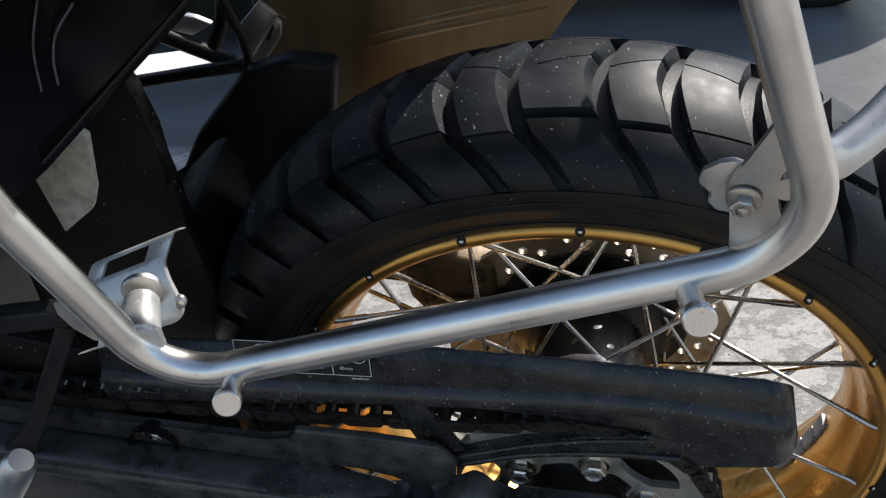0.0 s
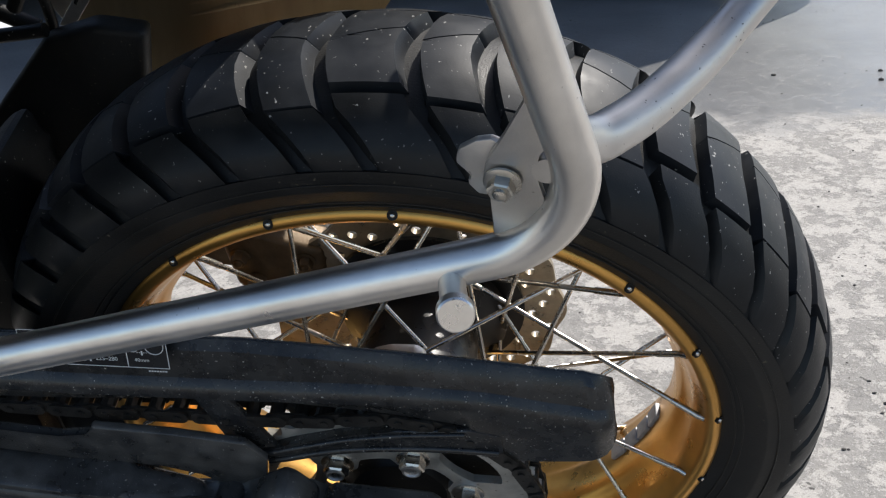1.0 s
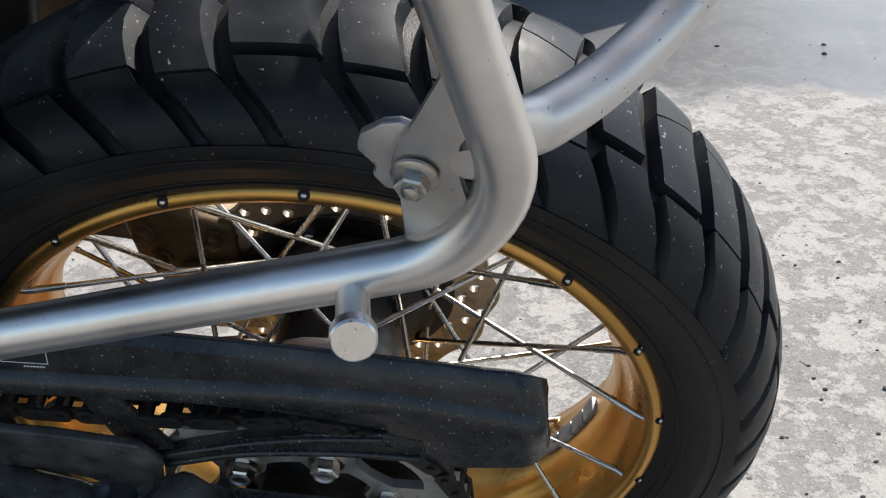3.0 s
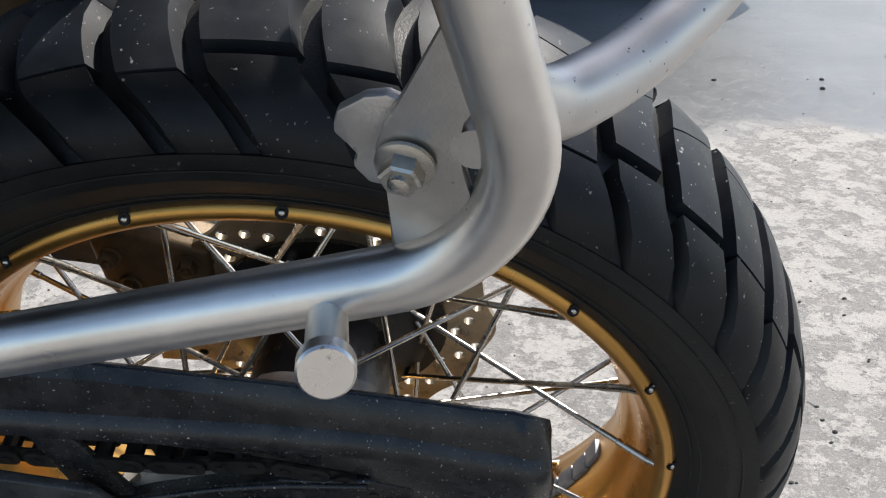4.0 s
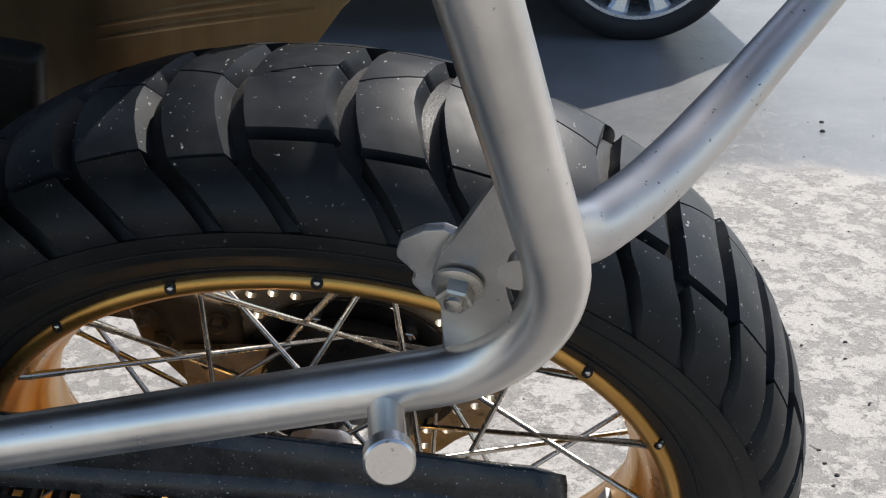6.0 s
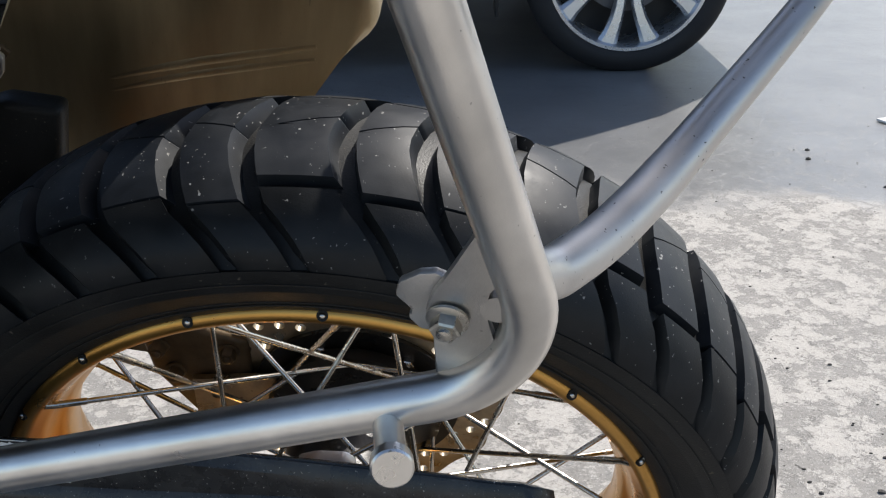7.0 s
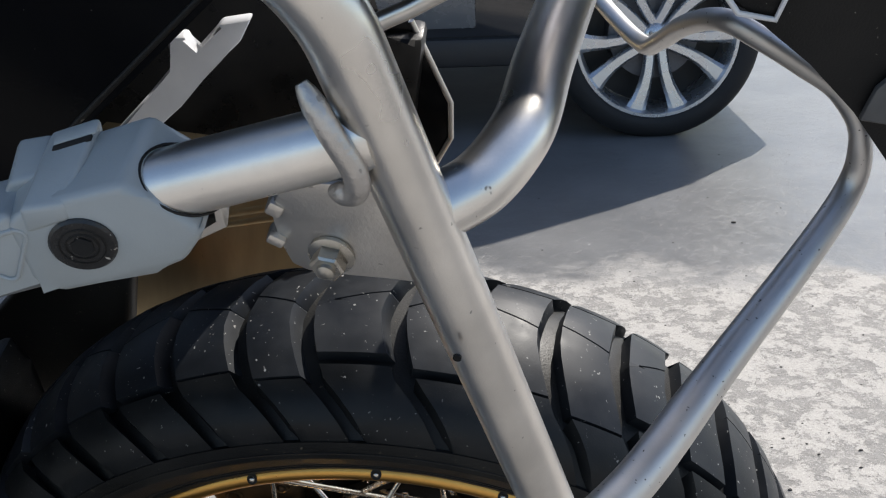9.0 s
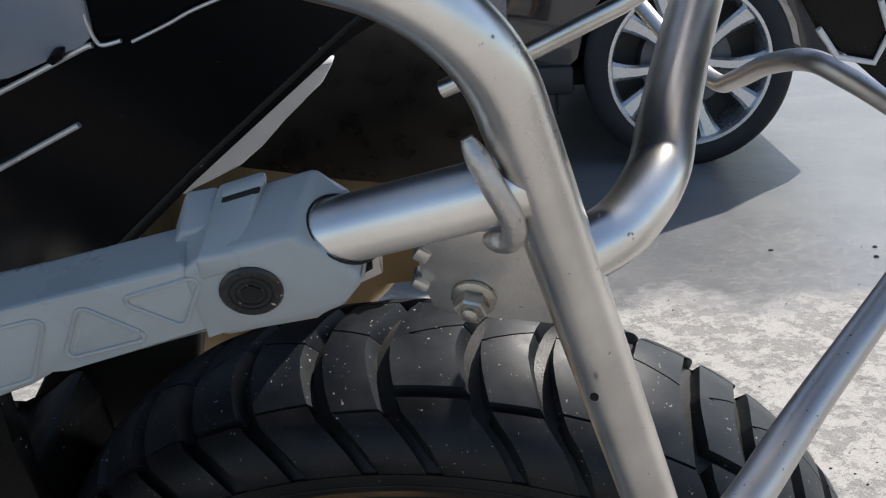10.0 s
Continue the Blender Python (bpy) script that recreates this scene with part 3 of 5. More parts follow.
# chain: both runs and the wrap round the sprocket
def add_chain():
    chain = thing("chain", "", "")
    chain.parent = moto
    pitch, r = 0.0159, 0.0995
    bot, f_bot = Vector((0.0164, -0.0884)), Vector((-0.62, -0.015))
    a0, a1 = radians(116.0), math.atan2(-0.0975, 0.02)
    # the slack upper run sags a little before it meets the sprocket
    run = [Vector((x, z)) for x, y, z in spline([(-0.62, 0, 0.040), (-0.40, 0, 0.056), (-0.25, 0, 0.0700), (-0.157, 0, 0.0815), (-0.090, 0, 0.0905), (SPC.x + r * math.cos(a0), 0, SPC.z + r * math.sin(a0))], 12)]
    run += [Vector((SPC.x + r * math.cos(a0 + (a1 - a0) * k / 40), SPC.z + r * math.sin(a0 + (a1 - a0) * k / 40))) for k in range(1, 41)]
    run += [bot + (f_bot - bot) * (k / 60) for k in range(1, 61)]
    dist = [0.0]
    for a, b in zip(run, run[1:]):
        dist.append(dist[-1] + (b - a).length)
    pins = []
    s = 0.0
    i = 0
    while s < dist[-1]:
        while dist[i + 1] < s:
            i += 1
        f = (s - dist[i]) / max(1e-6, dist[i + 1] - dist[i])
        pins.append(run[i] + (run[i + 1] - run[i]) * f)
        s += pitch
    shape = []
    for k in range(24):
        a = 2 * math.pi * k / 24
        x, z = math.cos(a), math.sin(a)
        wx = pitch / 2 * (1 if x > 0 else -1)
        shape.append((wx + 0.0068 * x, 0.0068 * z * (0.80 + 0.2 * abs(x))))
    for k in range(len(pins) - 1):
        a, b = pins[k], pins[k + 1]
        d = Vector((b.x - a.x, 0, b.y - a.y)).normalized()
        mid = Vector(((a.x + b.x) / 2, SPY, (a.y + b.y) / 2))
        off = 0.0082 if k % 2 else 0.0060
        bm = bmesh.new()
        for sgn in (-1, 1):
            prism(shape, 0.0018, mid + Vector((0, sgn * off, 0)), d, Vector((0, 1, 0)).cross(d) * -1, bm=bm)
        for e in (-1, 1):
            p = mid + d * (e * pitch / 2)
            if k % 2:
                sweep([p + Vector((0, -0.0104, 0)), p + Vector((0, 0.0104, 0))], 0.0026, 10, bm)
            else:
                sweep([p + Vector((0, -0.0055, 0)), p + Vector((0, 0.0055, 0))], 0.0050, 10, bm)
        part("chain_link", bm, CHAIN, chain, sharp=35)
    return chain


# chain guard
def lerp(x, table):
    """A value between the points (x, value) of a table."""
    for (a, u), (b, v) in zip(table, table[1:]):
        if x <= b or (b, v) == table[-1]:
            return u + (v - u) * (x - a) / (b - a)


def add_guard():
    """A moulded shield in front of the upper chain run, open below, with a lower rail and a strut."""
    top = [(-0.34, 0.116), (-0.2088, 0.1342), (-0.107, 0.1500), (-0.0069, 0.1562), (0.0602, 0.1586), (0.130, 0.1592)]
    ridge = [(-0.34, 0.086), (-0.2084, 0.1023), (-0.1048, 0.1170), (-0.0032, 0.1330), (0.0473, 0.1365), (0.130, 0.1310)]
    low = [(-0.34, 0.066), (-0.2105, 0.0886), (-0.1048, 0.1115), (-0.0018, 0.1163), (0.0402, 0.1116), (0.045, 0.0790), (0.0724, 0.0793), (0.104, 0.0874), (0.118, 0.0970), (0.130, 0.1120)]
    xs = [-0.34, -0.28, -0.21, -0.16, -0.105, -0.06, -0.02, 0.02, 0.038, 0.0445, 0.06, 0.085, 0.104, 0.110, 0.1140, 0.1175, 0.1205, 0.1228, 0.1242]
    bm, rows = bmesh.new(), []
    for x in xs:
        t, r, w = lerp(x, top), lerp(x, ridge), lerp(x, low)
        end = min(1.0, max(0.0, (x - 0.110) / 0.0143))
        turn = 1.0 - math.sqrt(1.0 - end * end)
        t -= 0.013 * turn
        w += 0.016 * turn
        lip = 0.0009 if 0.103 < x < 0.1065 else 0.0
        skin = [(-0.0945, t - 0.0125), (-0.0985, t - 0.0060), (-0.1040, t), (-0.1100, t - 0.0045), (-0.1128, t * 0.55 + r * 0.45), (-0.1148, r + 0.0072), (-0.1192, r + 0.0042), (-0.1216, r + 0.0008), (-0.1222, r - 0.0045), (-0.1206, r * 0.5 + w * 0.5), (-0.1192, w)]
        skin = [(y + 0.008 * turn * (1 if y < -0.1 else 0) + lip, z) for y, z in skin]
        inner = [(y + 0.0026, z - 0.0012) for y, z in skin[::-1]]
        rows.append([(x + max(0.0, (x - 0.085) / 0.0395) * (0.136 - z) * 0.30, y, z) for y, z in skin + inner])
    vs = [[bm.verts.new(p) for p in row] for row in rows]
    for a, b in zip(vs, vs[1:]):
        for k in range(len(a)):
            j = (k + 1) % len(a)
            bm.faces.new((a[k], a[j], b[j], b[k]))
    bm.faces.new(vs[0])
    bm.faces.new(vs[-1][::-1])
    g = part("chain_guard", bm, GUARD, moto, "dusty black plastic chain guard", sharp=32)
    rail = [(-0.112, 0.042), (-0.1050, 0.050), (-0.0871, 0.0590), (-0.0721, 0.0695), (-0.0433, 0.0850), (-0.0083, 0.0987), (0.0381, 0.1100), (0.060, 0.1080), (0.0635, 0.0885), (0.0282, 0.0845), (-0.0072, 0.0775), (-0.0431, 0.0664), (-0.0763, 0.0490), (-0.100, 0.0390)]
    part("inner_rib", prism([(-0.070, 0.052), (-0.0496, 0.056), (0.0056, 0.062), (0.050, 0.070), (0.060, 0.135), (-0.110, 0.125), (-0.085, 0.0975)], 0.003, (0, -0.0985, 0), bevel=0.0008), BLACK, g)
    part("lower_rail", prism(rail, 0.012, (0, -0.1155, 0), bevel=0.002), GUARD, g)
    part("rail_bead", sweep(spline([(-0.100, -0.1218, 0.0500), (-0.0683, -0.1218, 0.0665), (-0.0359, -0.1218, 0.0835), (-0.0009, -0.1218, 0.0965), (0.037, -0.1218, 0.1060)], 6), 0.0022, 10), GUARD, g)
    part("rail_bead", sweep(spline([(-0.095, -0.1216, 0.0445), (-0.0763, -0.1216, 0.0520), (-0.0431, -0.1216, 0.0692), (-0.0072, -0.1216, 0.0802), (0.0282, -0.1216, 0.0872), (0.060, -0.1216, 0.0905)], 6), 0.0024, 10), GUARD, g)
    part("strut", prism([(-0.1335, 0.1110), (-0.1115, 0.1130), (-0.0815, 0.0640), (-0.1080, 0.0520)], 0.005, (0, -0.1190, 0), bevel=0.0015), GUARD, g)
    return g


guard = add_guard()


def add_sticker():
    """The tyre pressure and chain slack sticker on the guard."""
    o = Vector((-0.1700, -0.1168, 0.1370))
    a = Vector((0.0655, 0, 0.0085)).normalized()
    b = Vector((-0.003, 0.0105, 0.0325))
    b = (b - a * b.dot(a)).normalized()
    nrm = a.cross(b).normalized()
    if nrm.y > 0:
        nrm = -nrm
    o = o + nrm * 0.0014 - a * 0.0045 + b * 0.0058

    def rect(u0, v0, u1, v1, lift, name, mat, parent):
        return part(name, prism([(u0, v0), (u1, v0), (u1, v1), (u0, v1)], 0.0003, o + nrm * lift, a, b), mat, parent, smooth=False)

    st = rect(-0.062, -0.0125, 0.030, 0.0115, 0.0, "warning_sticker", STICKER, guard)
    for u0, v0, u1, v1 in ((-0.062, 0.0111, 0.030, 0.0115), (-0.062, -0.0125, 0.030, -0.0121), (0.0296, -0.0125, 0.030, 0.0115), (0.0042, -0.0125, 0.0047, 0.0115), (-0.0355, -0.0125, -0.0350, 0.0115), (-0.0200, -0.0010, 0.0045, -0.0006), (-0.062, -0.0125, -0.0616, 0.0115)):
        rect(u0, v0, u1, v1, 0.0003, "printed_line", INK, st)

    def words(text, u, v, size):
        cu = bpy.data.curves.new("print", "FONT")
        cu.body, cu.size, cu.align_x, cu.align_y = text, size, "CENTER", "CENTER"
        ob = new("print", cu)
        dep = bpy.context.evaluated_depsgraph_get()
        me = bpy.data.meshes.new_from_object(ob.evaluated_get(dep))
        bpy.data.objects.remove(ob)
        me.materials.append(INK)
        m = Matrix.Identity(4)
        for k, col in enumerate((a, b, a.cross(b).normalized())):
            m[0][k], m[1][k], m[2][k] = col
        m.translation = o + a * u + b * v + nrm * 0.0005
        me.transform(m)
        p = new("printed_text", me)
        p.parent = st

    words("225\u2013250", -0.0065, 0.0022, 0.0040)
    words("225\u2013280", -0.0085, -0.0068, 0.0040)
    words("kPa", -0.0300, -0.0045, 0.0038)
    words("40mm", 0.0135, -0.0068, 0.0036)

    def circle(u, v, r, t=0.0003):
        path = [o + a * (u + r * math.cos(x)) + b * (v + r * math.sin(x)) + nrm * 0.0005 for x in (2 * math.pi * k / 28 for k in range(29))]
        part("printed_circle", sweep(path, t, 6), INK, st)

    circle(0.0090, 0.0022, 0.0031)
    circle(0.0222, 0.0036, 0.0058)
    for k in range(5):
        rect(0.0118 + 0.0016 * k, 0.0060 + 0.0004 * k, 0.0126 + 0.0016 * k, 0.0064 + 0.0004 * k, 0.0003, "printed_dot", INK, st)
        rect(0.0110 + 0.0014 * k, -0.0016, 0.0116 + 0.0014 * k, -0.0012, 0.0003, "printed_dot", INK, st)
    rect(0.0136, -0.0032, 0.0146, -0.0002, 0.0003, "printed_mark", INK, st)
    # motorcycle sign, riders, gauge and the round sign of the first cell
    circle(-0.0100, 0.0075, 0.0019, 0.0004)
    circle(-0.0018, 0.0075, 0.0019, 0.0004)
    part("printed_mark", prism([(-0.0095, 0.0082), (-0.0074, 0.0100), (-0.0040, 0.0092), (-0.0028, 0.0104), (-0.0022, 0.0100), (-0.0030, 0.0078), (-0.0050, 0.0070), (-0.0078, 0.0070)], 0.0003, o + nrm * 0.0003, a, b), INK, st, smooth=False)
    for u, v in ((-0.0172, 0.0008), (-0.0222, -0.0092), (-0.0188, -0.0092)):
        part("printed_mark", prism([(u - 0.0005, v), (u + 0.0005, v), (u + 0.0010, v + 0.0022), (u + 0.0011, v + 0.0038), (u - 0.0011, v + 0.0038), (u - 0.0010, v + 0.0022)], 0.0003, o + nrm * 0.0003, a, b), INK, st, smooth=False)
        circle(u, v + 0.0049, 0.0004, 0.0004)
    circle(-0.0272, 0.0042, 0.0048)
    for k in range(3):
        rect(-0.0298 + 0.0019 * k, 0.0038, -0.0288 + 0.0019 * k, 0.0048, 0.0003, "printed_dot", INK, st)
    circle(-0.0430, 0.0030, 0.0060, 0.0005)
    rect(-0.0475, -0.0065, -0.0395, -0.0055, 0.0003, "printed_mark", INK, st)
    for k in range(7):
        rect(0.0165 + 0.0017 * k, -0.0150, 0.0177 + 0.0017 * k, -0.0142, 0.0002, "printed_mark", INK, st)


add_sticker()


# swingarm
def add_swingarm():
    main = [(-0.62, 0.040), (-0.2158, 0.0340), (-0.1795, 0.0370), (-0.1330, 0.0330), (-0.1200, 0.0190), (-0.0990, 0.0260), (-0.0790, 0.0600), (-0.0690, 0.0620), (-0.0480, 0.0400), (-0.0420, 0.0050), (-0.046, -0.0440), (-0.1370, -0.0500), (-0.2368, -0.0560), (-0.62, -0.085)]
    arm = part("swingarm", prism(main, 0.028, (0, -0.143, 0), bevel=0.009, segments=4), ARMBLK, moto, "black painted aluminium swingarm", sharp=50)
    part("side_rib", sweep([(-0.62, -0.152, 0.016), (-0.218, -0.152, 0.0240), (-0.0586, -0.152, 0.0290)], 0.0080, 20), ARMBLK, arm)
    part("axle_end", prism([(-0.048, 0.0400), (-0.0425, 0.0500), (0.0220, 0.0530), (0.0280, 0.0480), (0.0320, 0.0360), (0.0290, 0.0330), (-0.0366, 0.0250), (-0.048, 0.020)], 0.026, (0, -0.144, 0), bevel=0.004, segments=3), ARMBLK, arm)
    part("axle_end_lower", prism([(-0.048, -0.0200), (0.030, -0.0110), (0.034, -0.030), (0.020, -0.046), (-0.05, -0.048)], 0.030, (0, -0.142, 0), bevel=0.004, segments=3), ARMBLK, arm)
    part("axle_end_back", prism([(-0.050, 0.036), (0.028, 0.045), (0.0345, 0.026), (0.0385, -0.022), (0.036, -0.040), (-0.050, -0.040)], 0.006, (0, -0.133, 0), bevel=0.002), ARMBLK, arm)
    # chain adjuster
    # pale colour stands in for sky reflected in the block
    adj = part("chain_adjuster", block((0.031, 0.018, 0.040), (0.0005, -0.1450, 0.0060), 0.0015), PALE, arm, "bright aluminium chain adjuster block")
    part("axle_recess", bar((0.002, -0.1535, 0.002), (0.002, -0.1545, 0.002), 0.0095, 24), SPROCK, adj)
    part("axle_head", bar((0.002, -0.1540, 0.002), (0.002, -0.1550, 0.002), 0.0050, 20), BLACK, adj)
    part("adjuster_screw", bar((-0.045, -0.150, 0.012), (-0.014, -0.150, 0.013), 0.0035, 16), BOLT, adj)
    part("adjuster_nut", hex_head((-0.036, -0.150, 0.0125), (-1, 0, -0.03), 0.0068, 0.007), ALLOY, adj)
    part("lock_nut", hex_head((-0.0145, -0.150, 0.013), (-1, 0, -0.03), 0.0055, 0.004, dome=False), ALLOY, adj)
    part("red_mark", block((0.004, 0.001, 0.003), (0.004, -0.1480, 0.0275), 0.0003), LENS, adj)
    # chain slider ledge and its screws
    ledge = [(-0.62, 0.050), (-0.2215, 0.0567), (-0.2025, 0.0634), (-0.1988, 0.0749), (-0.1476, 0.0771), (-0.1004, 0.0776), (-0.0860, 0.0600), (-0.0870, 0.0400), (-0.0905, 0.0200), (-0.1180, 0.0240), (-0.1300, 0.0350), (-0.1565, 0.0395), (-0.1897, 0.0385), (-0.2270, 0.0300), (-0.62, 0.010)]
    part("slider_ledge", prism(ledge, 0.006, (0, -0.1275, 0), bevel=0.0018), ARMBLK, arm)
    part("arm_web", prism([(-0.0599, 0.0469), (-0.0412, 0.0365), (-0.0409, 0.0112), (-0.0623, 0.0018)], 0.026, (0, -0.1415, 0), bevel=0.003), ARMBLK, arm)
    part("boss", sweep([(-0.1100, -0.130, 0.018), (-0.1100, -0.157, 0.021), (-0.1100, -0.1585, 0.0212)], [0.0115, 0.0105, 0.0085], 24), ARMBLK, arm)
    part("scuff_patch", prism([(-0.0770, 0.0370), (-0.0745, 0.0530), (-0.0710, 0.0545), (-0.0648, 0.0480), (-0.0560, 0.0390)], 0.0008, (0, -0.1572, 0)), PATCH_PALE, arm, "pale spot on the swingarm")
    at = Vector((-0.3060, -0.1300, 0.0400))
    part("screw_cup", lathe([(-0.008, 0.018), (0.004, 0.0165), (0.004, 0.0)], 28), BLACK, arm).matrix_local = Matrix.Translation(at)
    part("slider_screw", hex_head(at + Vector((0, 0.003, 0)), (0, -1, 0), 0.0045, 0.004), STEEL, arm)
    # the far arm and the brake caliper with its carrier
    part("far_arm", prism([(-0.62, 0.05), (-0.2, 0.03), (-0.10, 0.025), (0.05, 0.03), (0.055, -0.03), (-0.125, -0.026), (-0.19, -0.026), (-0.62, -0.06)], 0.026, (0, 0.118, 0), bevel=0.005), ARMBLK, arm)
    cal = part("brake_caliper", prism([(-0.165, 0.045), (-0.145, 0.062), (-0.085, 0.052), (-0.078, 0.0), (-0.084, -0.050), (-0.115, -0.056), (-0.128, -0.02), (-0.155, 0.0)], 0.030, (0, 0.078, 0), bevel=0.005, segments=3), CALIPER, moto, "brown-stained brake caliper")
    part("caliper_carrier", plate_with_holes([(-0.124, 0.01), (-0.084, 0.02), (-0.020, 0.03), (-0.020, -0.03), (-0.060, -0.05), (-0.118, -0.060)], [ring_of(-0.100, -0.032, 0.0042), ring_of(-0.088, -0.045, 0.0035), ring_of(-0.106, -0.005, 0.004)], 0.0555, 0.0605), DISC, cal, "bronze-tinted carrier plate", smooth=False)
    for x, z in ((-0.150, 0.036), (-0.098, 0.040), (-0.138, 0.010)):
        part("caliper_bolt", hex_head((x, 0.063, z), (0, -1, 0), 0.0065, 0.007, flange=0.008, flange_tall=0.002), CALIPER, cal)
    part("axle_nut", hex_head((0.0, -0.072, 0.0), (0, -1, 0), 0.015, 0.014, flange=0.019, flange_tall=0.004), ALLOY, moto, "bright aluminium axle spacer")
    return arm


swingarm = add_swingarm()

# ---- pannier frame ----
frame_part = thing("pannier_frame", "", "")
frame_part.parent = moto
TUBE = 0.0080
loop = rounded([(-0.20, -0.235, 0.660), (-0.041, -0.2500, 0.647), (0.0637, -0.2354, 0.4093), (-0.2105, -0.2407, 0.2769), (-0.2562, -0.2483, 0.3868), (-0.325, -0.258, 0.62)], [0.042, 0.041, 0.0355, 0.03], 16)
part("loop_tube", sweep(loop, TUBE, 28), SILVER, frame_part, "satin silver bent steel tube")
rear = spline([(0.0470, -0.2350, 0.4470), (0.0530, -0.2265, 0.4410), (0.0610, -0.2170, 0.4375), (0.0800, -0.1895, 0.4335), (0.1088, -0.1436, 0.4372), (0.1578, -0.0759, 0.4750), (0.1589, -0.0662, 0.5035), (0.1459, -0.0600, 0.5200), (0.1270, -0.0595, 0.5300), (0.1080, -0.0580, 0.5380), (0.0940, -0.0480, 0.5385), (0.0885, -0.0150, 0.5170), (0.0880, 0.0250, 0.4860), (0.0872, 0.0630, 0.4620), (0.0713, 0.117, 0.4528), (0.05, 0.18, 0.45)])
thin = [0.0080 - 0.0033 * max(0.0, min(1.0, (k / len(rear) - 0.24) / 0.16)) for k in range(len(rear))]
part("rear_tube", sweep(rear, thin, 28), PITTED, frame_part, "satin silver bent steel tube")
brace = spline([(-0.0095, -0.2425, 0.5805), (0.0012, -0.2337, 0.5846), (0.0092, -0.2188, 0.5906), (0.0133, -0.1943, 0.5940), (0.0200, -0.1588, 0.5960), (0.0265, -0.1279, 0.5985), (0.0400, -0.0700, 0.6030)])
part("brace_tube", sweep(brace, TUBE, 28), SILVER, frame_part, "satin silver bent steel tube")
part("clamp_rod", bar((-0.0700, -0.2558, 0.5871), (-0.0250, -0.2483, 0.6038), 0.0079, 28), SILVER, frame_part)
for a, b, c in (((0.0150, -0.229, 0.378), (0.019, -0.267, 0.396), 0.0048), ((-0.1765, -0.236, 0.2860), (-0.1698, -0.266, 0.3020), 0.0046)):
    va, vb = Vector(a), Vector(b)
    d = (vb - va).normalized()
    stud = part("stud", sweep([va, vb - d * 0.0060, vb - d * 0.0052, vb - d * 0.0048, vb - d * 0.0006, vb], [c, c, 0.0054, 0.0064, 0.0064, 0.0058], 28), SILVER, frame_part, "round-headed mounting stud")
    ring = [va + d * 0.0075 + (d.orthogonal().normalized() * math.cos(x) + d.cross(d.orthogonal()).normalized() * math.sin(x)) * 0.0046 for x in (2 * math.pi * k / 20 for k in range(21))]
    part("weld_bead", sweep(ring, 0.0013, 8), WELD, stud)
# weld beads where the tubes join
hook = spline([(-0.0390, -0.2530, 0.6170), (-0.0328, -0.2562, 0.6090), (-0.0268, -0.2572, 0.6000), (-0.0265, -0.2555, 0.5930), (-0.0318, -0.2528, 0.5905)], 6)
part("weld_bead", sweep(hook, [0.0014, 0.0021, 0.0025] + [0.0028] * (len(hook) - 6) + [0.0025, 0.0021, 0.0014], 16), WELD, frame_part)
# black dot on the tube for the shade in a small hole
part("vent_hole", bar((0.0010, -0.2555, 0.5462), (0.0011, -0.2548, 0.5462), 0.0011, 12), BLACK, frame_part)
NF = Vector((-0.1, -0.99, -0.1)).normalized()


def plate3(points, thick, back=0.0, bevel=0.0008):
    """A flat plate through three-dimensional corner points, thick along its own normal, set back."""
    c = sum((Vector(p) for p in points), Vector()) / len(points)
    e1 = (Vector((1, 0, 0)) - NF * NF.x).normalized()
    e2 = NF.cross(e1).normalized()
    e2 = e2 if e2.z > 0 else -e2
    return prism([((Vector(p) - c).dot(e1), (Vector(p) - c).dot(e2)) for p in points], thick, c - NF * back, e1, e2, bevel)


# upper tab with its flange bolt
tab = part("mounting_tab", plate3([(-0.0446, -0.2438, 0.5830), (-0.0475, -0.2429, 0.5735), (-0.0455, -0.242, 0.5640), (-0.0421, -0.2417, 0.5565), (-0.0380, -0.242, 0.5550), (-0.0298, -0.243, 0.5565), (-0.0100, -0.2449, 0.5590), (-0.0180, -0.2464, 0.5900)], 0.0032, 0.002), PLATE, frame_part, "dusty silver mounting tab")
nut = part("flange_bolt", hex_head(Vector((-0.0322, -0.2434, 0.5634)) - NF * 0.0004, NF, 0.0043, 0.0040, flange=0.0058, flange_tall=0.0016), BOLT, tab, "zinc-plated flange bolt")
part("stud_end", bar(Vector((-0.0322, -0.2434, 0.5634)), Vector((-0.0322, -0.2434, 0.5634)) + NF * 0.0052, 0.0022, 20), STEEL, nut, "round threaded stud end")
part("bent_ear", block((0.0045, 0.006, 0.003), (-0.0458, -0.2405, 0.5650), 0.0008, Matrix.Rotation(0.4, 3, "Y")), PLATE, tab)
part("bent_ear", block((0.0040, 0.006, 0.0040), (-0.0462, -0.2405, 0.5745), 0.0008, Matrix.Rotation(0.4, 3, "Y")), PLATE, tab)
# lower tab with its flange bolt, curved foot and folded lug
tab = part("mounting_tab", plate3([(0.0340, -0.2407, 0.4750), (0.0308, -0.2407, 0.4649), (0.0262, -0.2385, 0.4478), (0.0227, -0.2372, 0.4377), (0.0218, -0.2363, 0.4299), (0.0236, -0.2358, 0.4234), (0.0263, -0.2356, 0.4189), (0.0285, -0.2343, 0.3990), (0.0403, -0.2361, 0.4020), (0.0470, -0.2376, 0.4150), (0.0438, -0.2377, 0.4200), (0.0396, -0.2379, 0.4283), (0.0372, -0.2385, 0.4362), (0.0373, -0.2392, 0.4434), (0.0450, -0.2403, 0.4600)], 0.0032, 0.002), PLATE, frame_part, "dusty silver mounting tab")
